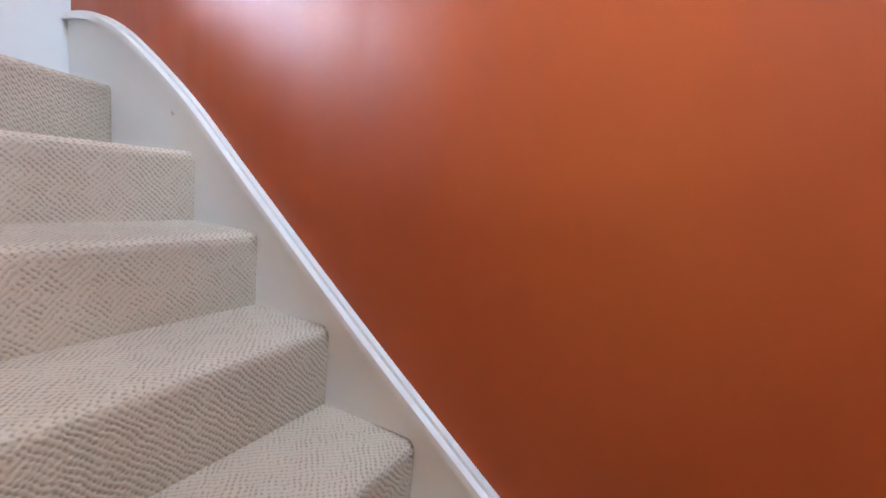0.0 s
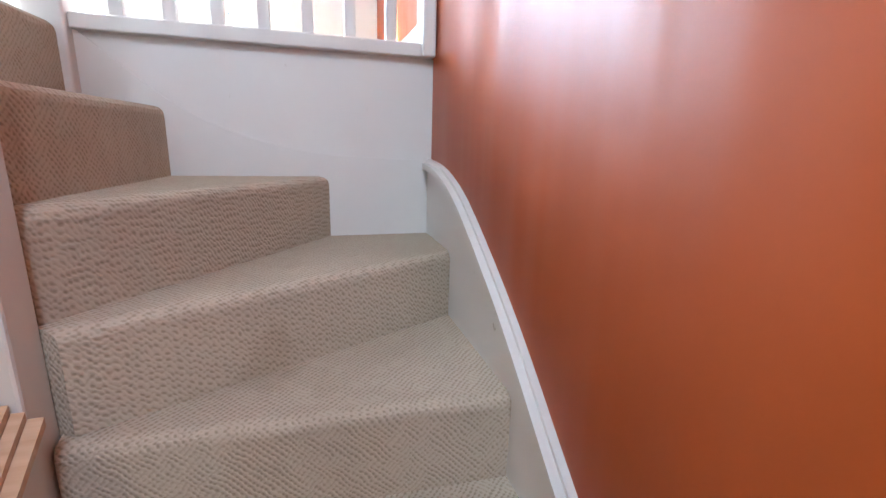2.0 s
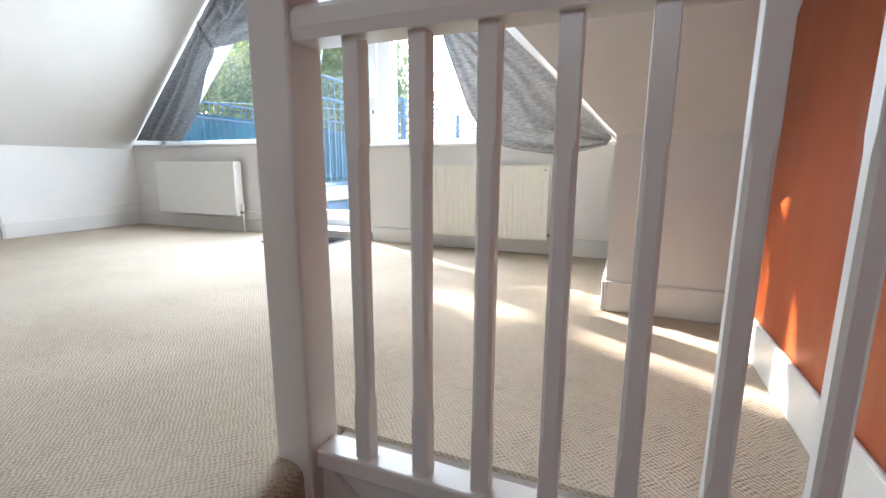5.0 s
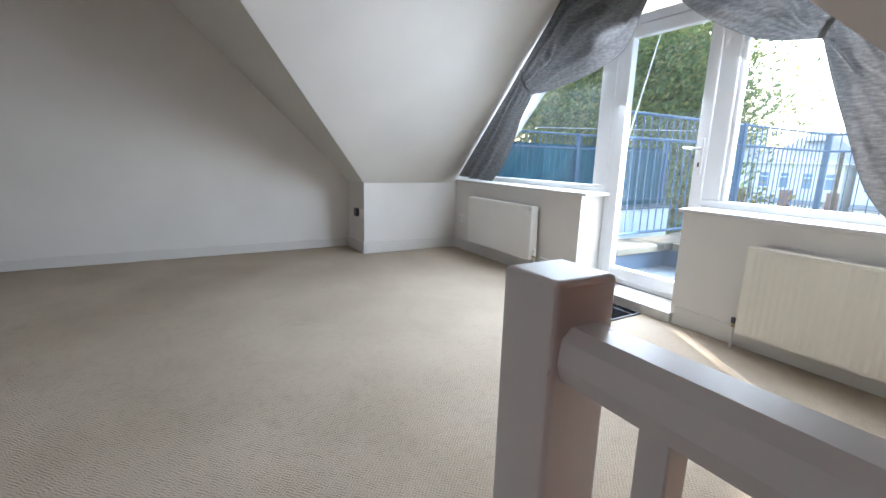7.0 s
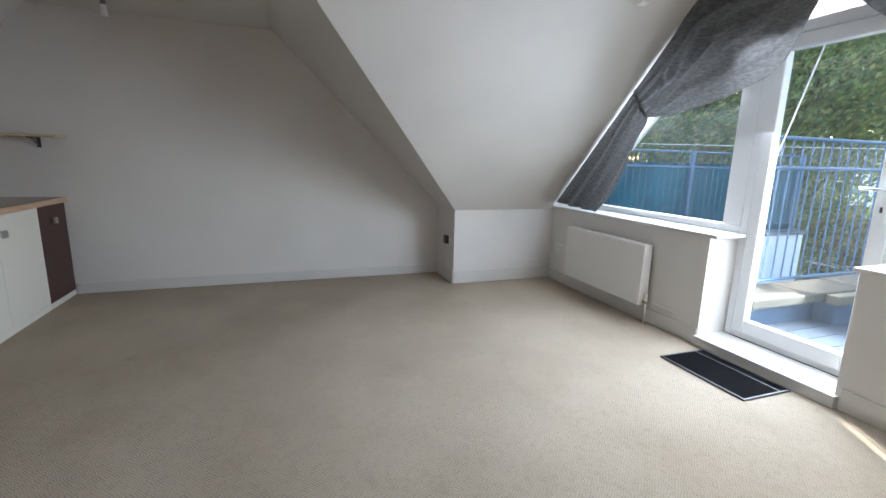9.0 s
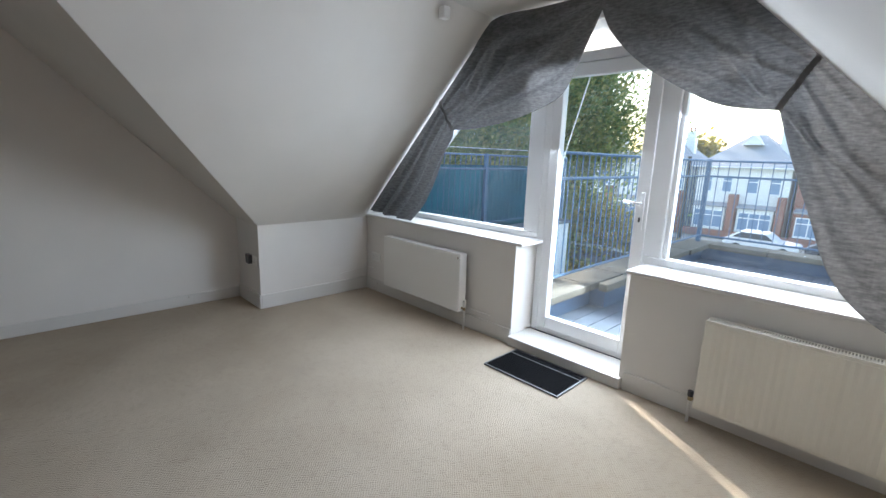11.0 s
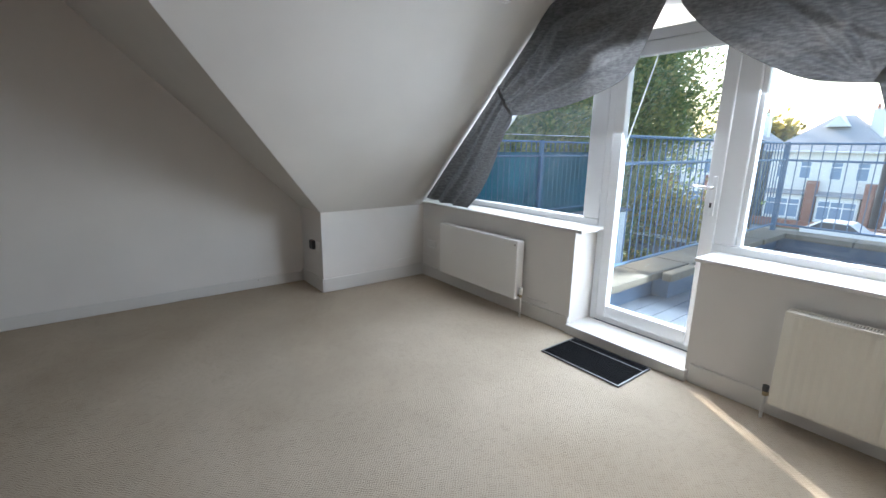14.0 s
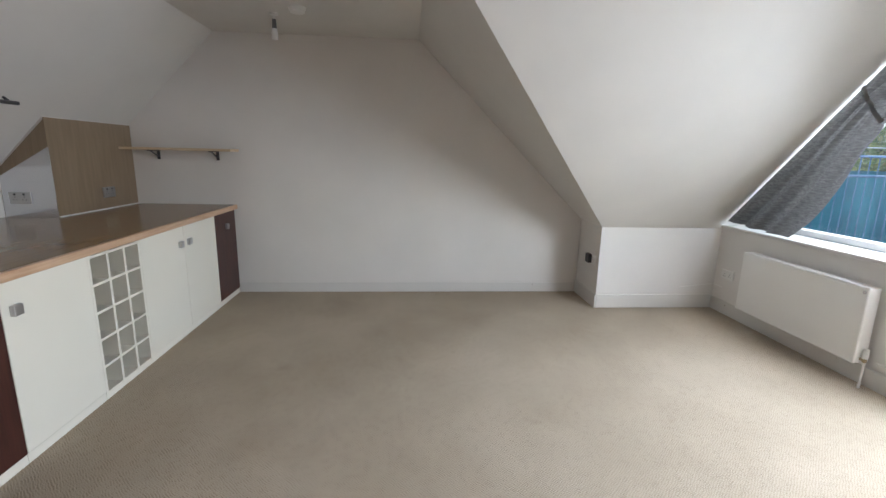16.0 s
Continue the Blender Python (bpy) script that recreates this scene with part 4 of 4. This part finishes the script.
# ---- balcony ----
DZ, CX, CYN = 0.105, 1.88, 4.45      # deck level, railing lines
deck = thing("deck", (3.4, 2.4, DZ), "grey weathered timber balcony deck", "deck", kind="structure")
for i in range(20):
    x = 1.99 + i * 0.142
    part("plank", B(x, x + 0.136, GY + 0.002, 4.34, DZ - 0.03, DZ), DECK, deck)
setting("balcony_wall_west", B(1.78, 1.985, GY + 0.002, 4.56, -0.93, 0.262), LEAD, "low balcony parapet faced in blue-grey flashing", "parapet")
setting("balcony_wall_north", B(1.985, 4.95, 4.345, 4.56, -0.9, 0.262), LEAD, "low balcony parapet faced in blue-grey flashing", "parapet")
setting("balcony_wall_east", B(4.80, 4.95, GY + 0.002, 4.345, -0.9, 0.262), LEAD, "low balcony parapet faced in blue-grey flashing", "parapet")
setting("balcony_pier", B(1.99, 2.135, 1.095, 1.55, DZ + 0.001, 0.262), LEAD, "short parapet pier faced in blue-grey flashing", "parapet")
coping = thing("coping", (1.88, 2.4, 0.262), "weathered buff coping stones on the balcony parapet", "coping", kind="structure")
rnd = random.Random(4)
part("stone", B(2.083, 2.17, 1.06, 1.59, 0.263, 0.335, bevel=0.01), STONE, coping)
y = GY + 0.02
while y < 4.5:
    w = 0.03 * rnd.random()
    n = min(y + 0.62 + 0.08 * rnd.random(), 4.62)
    part("stone", B(1.72 - w, 2.045 + w, y, n - 0.008, 0.262, 0.325 + 0.006 * rnd.random(), bevel=0.008), STONE, coping)
    y = n
x = 2.08
while x < 4.95:
    n = min(x + 0.62 + 0.08 * rnd.random(), 5.0)
    part("stone", B(x, n - 0.008, 4.285, 4.62, 0.262, 0.325 + 0.006 * rnd.random(), bevel=0.008), STONE, coping)
    x = n


def railing(name, a, b, z0, z1, posts, label, pitch=0.105, mid=0.21):
    """Metal railing between two plan points: posts, three rails and round bars."""
    a, b = Vector((*a, 0)), Vector((*b, 0))
    d = (b - a).normalized()
    r = thing(name, (a.x, a.y, z0 - 0.08), label, "railing", group="balcony railings")
    for s in posts:
        p = a + d * s
        part("post", B(p.x - 0.028, p.x + 0.028, p.y - 0.028, p.y + 0.028, z0 - 0.09, z1 + 0.02, bevel=0.004), BLUE, r)
    for z in (z0, z1 - mid, z1):
        m = rod(bmesh.new(), (a.x, a.y, z), (b.x, b.y, z), 0.0135, 8)
        part("rail", m, BLUE, r)
    n = int((b - a).length / pitch)
    for i in range(1, n):
        p = a + d * (i * (b - a).length / n)
        if min(abs(i * (b - a).length / n - s) for s in posts) < 0.04:
            continue
        part("bar", rod(bmesh.new(), (p.x, p.y, z0), (p.x, p.y, z1), 0.0058, 6), BLUE, r)
    return r


railing("railing", (CX, 0.42), (CX, CYN), 0.415, 1.465, (0.02, 1.95, 4.03), "blue painted metal railing on the balcony coping")
railing("railing", (CX, CYN), (4.88, CYN), 0.415, 1.465, (1.75, 3.0), "blue painted metal railing on the far balcony coping", 0.125)
setting("side_parapet", B(-0.86, -0.55, GY + 0.002, 5.02, -1.2, 0.24), RENDER_W, "white rendered parapet of the neighbouring flat roof", "parapet")
setting("side_coping", B(-0.90, -0.51, GY + 0.002, 5.06, 0.24, 0.29), FELT, "grey coping on the white parapet", "coping")
railing("railing", (-0.70, 0.45), (-0.70, 4.97), 0.40, 1.45, (0.03, 2.22, 4.5), "blue metal railing backed by a teal privacy sheet", 0.11)
screen = thing("privacy_screen", (-0.74, 2.7, 0.30), "teal privacy sheet tied behind the railing", "privacy screen")
sc = bmesh.new()
rows_ = []
for j in range(13):
    z = 0.30 + j * 0.083
    rows_.append([sc.verts.new((-0.745 - 0.012 * math.sin(i * 0.9 + 0.3 * j), 0.45 + i * 0.0905, z)) for i in range(51)])
for p, q in zip(rows_, rows_[1:]):
    for i in range(50):
        sc.faces.new((p[i], p[i + 1], q[i + 1], q[i]))
bmesh.ops.solidify(sc, geom=list(sc.faces), thickness=0.004)
part("sheet", sc, TEAL, screen, smooth=True)
setting("flat_roof", B(-0.55, 1.78, GY + 0.002, 7.0, -0.93, -0.78), FELT, "grey felted flat roof beside the balcony", "roof")
kerb = thing("flat_roof_kerb", (0.6, 7.1, -0.93), "block kerb darkened like a shadowed pierced wall, with white coping", "parapet", kind="structure")
part("wall", B(-1.6, 1.78, 7.04, 7.2, -0.93, -0.56), FELT, kerb)
part("coping", B(-1.62, 1.80, 6.98, 7.22, -0.56, -0.52, bevel=0.008), RENDER_W, kerb, "white coping")
# near-black blocks put the shadow on the pierced pattern into colour
for i in range(14):
    part("block", B(-1.58 + i * 0.24, -1.40 + i * 0.24, 7.0, 7.039, -0.77, -0.575, bevel=0.008), DARK, kerb)
setting("house_below", B(-0.9, 5.0, GY + 0.01, 7.18, -4.3, -0.94), BRICK, "red brick extension below the balcony", "house wall")
rope = thing("rope", (1.885, 0.54, 1.24), "taut white rope from the gable down to the railing", "rope")
part("cord", rod(bmesh.new(), (2.29, 0.37, 2.33), (1.885, 0.54, 1.24), 0.005, 6), ROPE, rope)
line = thing("washing_line", (-0.7, 3.0, 1.5), "thin white washing line above the privacy screen", "washing line")
part("cord", rod(bmesh.new(), (-1.2, 2.2, 1.56), (1.88, 4.45, 1.47), 0.004, 6), ROPE, line)

# ---- ground and street ----
GZ = -4.3
setting("ground", B(-400, 400, -200, 600, GZ - 0.5, GZ), GRASS, "rough grass and gardens reaching to the horizon", "ground")
setting("road", B(-200, 200, 27.0, 34.5, GZ + 0.002, GZ + 0.012), ASPHALT, "grey asphalt street", "road")
setting("pavement", B(-200, 200, 34.5, 36.5, GZ + 0.002, GZ + 0.13), PAVE, "concrete pavement with a raised kerb", "pavement")
setting("pavement_near", B(-200, 200, 25.0, 27.0, GZ + 0.002, GZ + 0.13), PAVE, "concrete pavement with a raised kerb", "pavement")


def tree(loc, height, centre, radii, leaves, mat, seed, label, size=0.13, lumps=16):
    rn = random.Random(seed)
    t = thing("tree", loc, label, "tree", group="garden trees")
    base, c = Vector(loc), Vector(centre)
    tr = rod(bmesh.new(), base, base.lerp(c, 0.75), 0.20, 10, 0.11)
    hubs = []
    for k in range(lumps):
        a, e = rn.uniform(0, 6.283), rn.uniform(-0.75, 1.0)
        f = rn.uniform(0.45, 0.82)
        q = c + Vector((math.cos(a) * radii[0] * f * math.sqrt(max(0.1, 1 - e * e)), math.sin(a) * radii[1] * f * math.sqrt(max(0.1, 1 - e * e)), e * radii[2] * f))
        hubs.append((q, rn.uniform(0.28, 0.5) * min(radii)))
        rod(tr, base.lerp(c, rn.uniform(0.5, 0.75)), q, 0.055, 6, 0.015)
    part("trunk", tr, BARK, t)
    verts, faces = [], []
    for i in range(leaves):
        q, r = hubs[rn.randrange(lumps)]
        d = Vector((rn.gauss(0, 1), rn.gauss(0, 1), rn.gauss(0, 0.8)))
        p = q + d * (r * 0.62)
        n = Vector((rn.gauss(0, 1), rn.gauss(0, 1), rn.gauss(0.6, 1))).normalized()
        s = n.orthogonal().normalized() * size * rn.uniform(0.6, 1.3)
        u = n.cross(s)
        k = len(verts)
        verts += [p - s, p + u * 0.55 + n * 0.012, p + s, p - u * 0.55 + n * 0.012]
        faces.append((k, k + 1, k + 2, k + 3))
    me = bpy.data.meshes.new("crown")
    me.from_pydata([tuple(v) for v in verts], [], faces)
    me.materials.append(mat)
    crown = new("crown", me)
    crown.parent = t
    crown.matrix_parent_inverse = Matrix.Translation(-base)
    return t


tree((-3.4, 7.6, GZ), 10, (-3.4, 7.6, 1.7), (2.9, 2.4, 3.8), 85000, LEAF, 1, "tall green garden tree with yellowing leaves", 0.058, 44)
tree((-7.2, 7.6, GZ), 10, (-7.2, 7.6, 1.6), (3.0, 3.0, 3.6), 20000, LEAF, 2, "tall green garden tree with yellowing leaves", 0.085, 30)
# mostly unseen tree, added on the sun's line to shade the west window
tree((-6.9, 2.4, GZ), 10, (-6.9, 2.4, 3.4), (2.7, 2.5, 3.4), 20000, LEAF, 3, "dense green tree added to keep sun off the window", 0.14, 30)
tree((-0.9, 7.6, GZ), 6, (-0.9, 7.6, -1.4), (1.3, 1.3, 2.2), 9000, LEAF_Y, 4, "small tree with golden autumn leaves", 0.075, 18)
tree((-16.5, 62, GZ), 12, (-16.5, 62, 1.9), (4.6, 4.0, 3.4), 6000, LEAF_Y, 5, "distant tree turning yellow behind the houses", 0.35, 18)
for k, x in enumerate((-60, -46, -33, 6, 19, 33, 48)):
    tree((x, 66 + 3 * (k % 3), GZ), 11, (x, 66 + 3 * (k % 3), 0.2), (6.5, 4.5, 3.6), 3500, LEAF, 20 + k, "distant green tree behind the houses", 0.45, 16)


def house(x0, x1, y, mat, label, peak=4.2):
    """Pair of two-storey street houses: walls, hipped roof, chimney, ground-floor bays between brick piers, windows."""
    h = thing("house", ((x0 + x1) / 2, y, GZ), label, "house", group="street houses")
    w, cx, y1, ev = x1 - x0, (x0 + x1) / 2, y + 8.0, 1.33
    part("wall", B(x0, x1, y, y1, GZ, ev), mat, h)
    rf = bmesh.new()
    o = 0.3
    c = [rf.verts.new(p) for p in ((x0 - o, y - o, ev), (x1 + o, y - o, ev), (x1 + o, y1 + o, ev), (x0 - o, y1 + o, ev))]
    a, b = rf.verts.new((cx - w * 0.08, y + 4, peak)), rf.verts.new((cx + w * 0.08, y + 4, peak))
    for f in ((c[0], c[1], b, a), (c[1], c[2], b), (c[2], c[3], a, b), (c[3], c[0], a), (c[3], c[2], c[1], c[0])):
        rf.faces.new(f)
    roof = part("roof", rf, SLATE, h)
    part("chimney", B(x1 - 1.7, x1 - 0.9, y + 3.5, y + 4.3, 2.4, peak + 0.35, bevel=0.03), RENDER_W, roof)
    for dx in (0.2, 0.55):
        part("chimney_pot", rod(bmesh.new(), (x1 - 1.7 + dx, y + 3.9, peak + 0.34), (x1 - 1.7 + dx, y + 3.9, peak + 0.75), 0.11, 10, 0.09), BRICK, roof)
    part("dormer", P([(cx - 0.75, peak - 0.95), (cx + 0.75, peak - 0.95), (cx, peak - 0.1)], "y", y + 1.9, y + 3.9), RENDER_W, roof)
    part("gutter", B(x0 - 0.3, x1 + 0.3, y - 0.42, y - 0.31, ev - 0.06, ev + 0.05, bevel=0.02), UPVC, h)
    half = w / 2

    def window(a0, a1, z0, z1, yy, n):
        wd = part("window", B(a0, a1, yy - 0.06, yy - 0.001, z0, z1, bevel=0.01), UPVC, h)
        pw = (a1 - a0 - 0.06) / n
        for i in range(n):
            part("pane", B(a0 + 0.07 + i * pw, a0 - 0.01 + (i + 1) * pw, yy - 0.068, yy - 0.058, z0 + 0.08, z0 + (z1 - z0) * 0.66), PANE_BLUE, wd)
            part("fanlight", B(a0 + 0.07 + i * pw, a0 - 0.01 + (i + 1) * pw, yy - 0.068, yy - 0.058, z0 + (z1 - z0) * 0.72, z1 - 0.08), PANE_BLUE, wd)
        part("sill", B(a0 - 0.06, a1 + 0.06, yy - 0.12, yy - 0.061, z0 - 0.07, z0 - 0.001), UPVC, wd)

    for k in range(2):
        s = x0 + k * half
        window(s + 0.55, s + 1.30, -0.75, 0.62, y, 1)
        window(s + 2.05, s + 2.80, -0.75, 0.62, y, 1)
        part("bay", B(s + 0.25, s + half - 0.62, y - 0.7, y - 0.001, GZ, -1.98), mat, h)
        part("bay_roof", P([(y - 0.85, -1.978), (y - 0.001, -1.978), (y - 0.001, -1.62), (y - 0.85, -1.88)], "x", s + 0.15, s + half - 0.52), SLATE, h)
        window(s + 0.36, s + half - 0.72, -3.75, -2.25, y - 0.7, 3)
        part("pier", B(s + half - 0.50, s + half + 0.10 * (1 - k), y - 0.9, y - 0.001, GZ, -0.85, bevel=0.02), BRICK, h)
    return h


for x0, x1, m in ((-39.2, -32.0, RENDER_W), (-31.2, -24.2, BRICK), (-23.4, -16.6, RENDER_W), (-16.2, -9.9, RENDER_W), (-9.15, -2.45, RENDER_W), (-2.0, 5.0, BRICK), (5.8, 12.6, RENDER_W), (13.4, 20.4, RENDER_W)):
    house(x0, x1, 41.0, m, "%s street houses with bay windows and grey roof" % ("paired red brick" if m is BRICK else "paired white rendered"))
front = thing("garden_wall", (-5, 38.2, GZ), "low red brick front garden wall", "garden wall")
part("wall", B(-40, 30, 38.1, 38.35, GZ, GZ + 0.6), BRICK, front)


def car(cx, y, paint, label):
    c = thing("car", (cx, y, GZ + 0.012), label, "car", group="parked cars")
    z = GZ + 0.012
    body = P([(cx - 2.1, z + 0.3), (cx + 2.1, z + 0.3), (cx + 2.12, z + 0.72), (cx + 1.95, z + 0.85), (cx + 0.95, z + 0.95), (cx + 0.35, z + 1.42),
              (cx - 1.15, z + 1.45), (cx - 1.85, z + 0.98), (cx - 2.12, z + 0.85)], "y", y - 0.85, y + 0.85, 0.06)
    part("body", body, paint, c)
    for s in (-1, 1):
        part("side_window", P([(cx + 0.75, z + 0.98), (cx + 0.28, z + 1.35), (cx - 1.08, z + 1.37), (cx - 1.6, z + 1.0)], "y", y + s * 0.851 - 0.004, y + s * 0.851 + 0.004), PANE_DARK, c)
        for wx in (-1.3, 1.3):
            t = part("wheel", rod(bmesh.new(), (cx + wx, y + s * 0.70, z + 0.31), (cx + wx, y + s * 0.88, z + 0.31), 0.31, 20), TYRE, c)
            part("rim", rod(bmesh.new(), (cx + wx, y + s * 0.875, z + 0.31), (cx + wx, y + s * 0.89, z + 0.31), 0.2, 14), RIM, t)
        part("headlight", B(cx + 2.06, cx + 2.13, y + s * 0.6 - 0.15, y + s * 0.6 + 0.15, z + 0.6, z + 0.74, bevel=0.02), CHROME, c)
    return c


WHITE_CAR = material("white_car_paint", (0.75, 0.75, 0.76), 0.2)
GREY_CAR = material("dark_grey_car_paint", (0.06, 0.07, 0.09), 0.2)
BLUE_CAR = material("blue_car_paint", (0.03, 0.07, 0.22), 0.2)
car(-2.3, 33.4, WHITE_CAR, "white hatchback parked at the kerb")
car(2.2, 33.4, GREY_CAR, "dark grey hatchback parked at the kerb")
car(-12.3, 33.4, BLUE_CAR, "blue hatchback parked at the kerb")
pole = thing("telegraph_pole", (-5.2, 26, GZ), "wooden telegraph pole beside the street", "telegraph pole")
part("shaft", rod(bmesh.new(), (-5.2, 26, GZ), (-5.2, 26, 1.9), 0.11, 10, 0.09), BARK, pole)
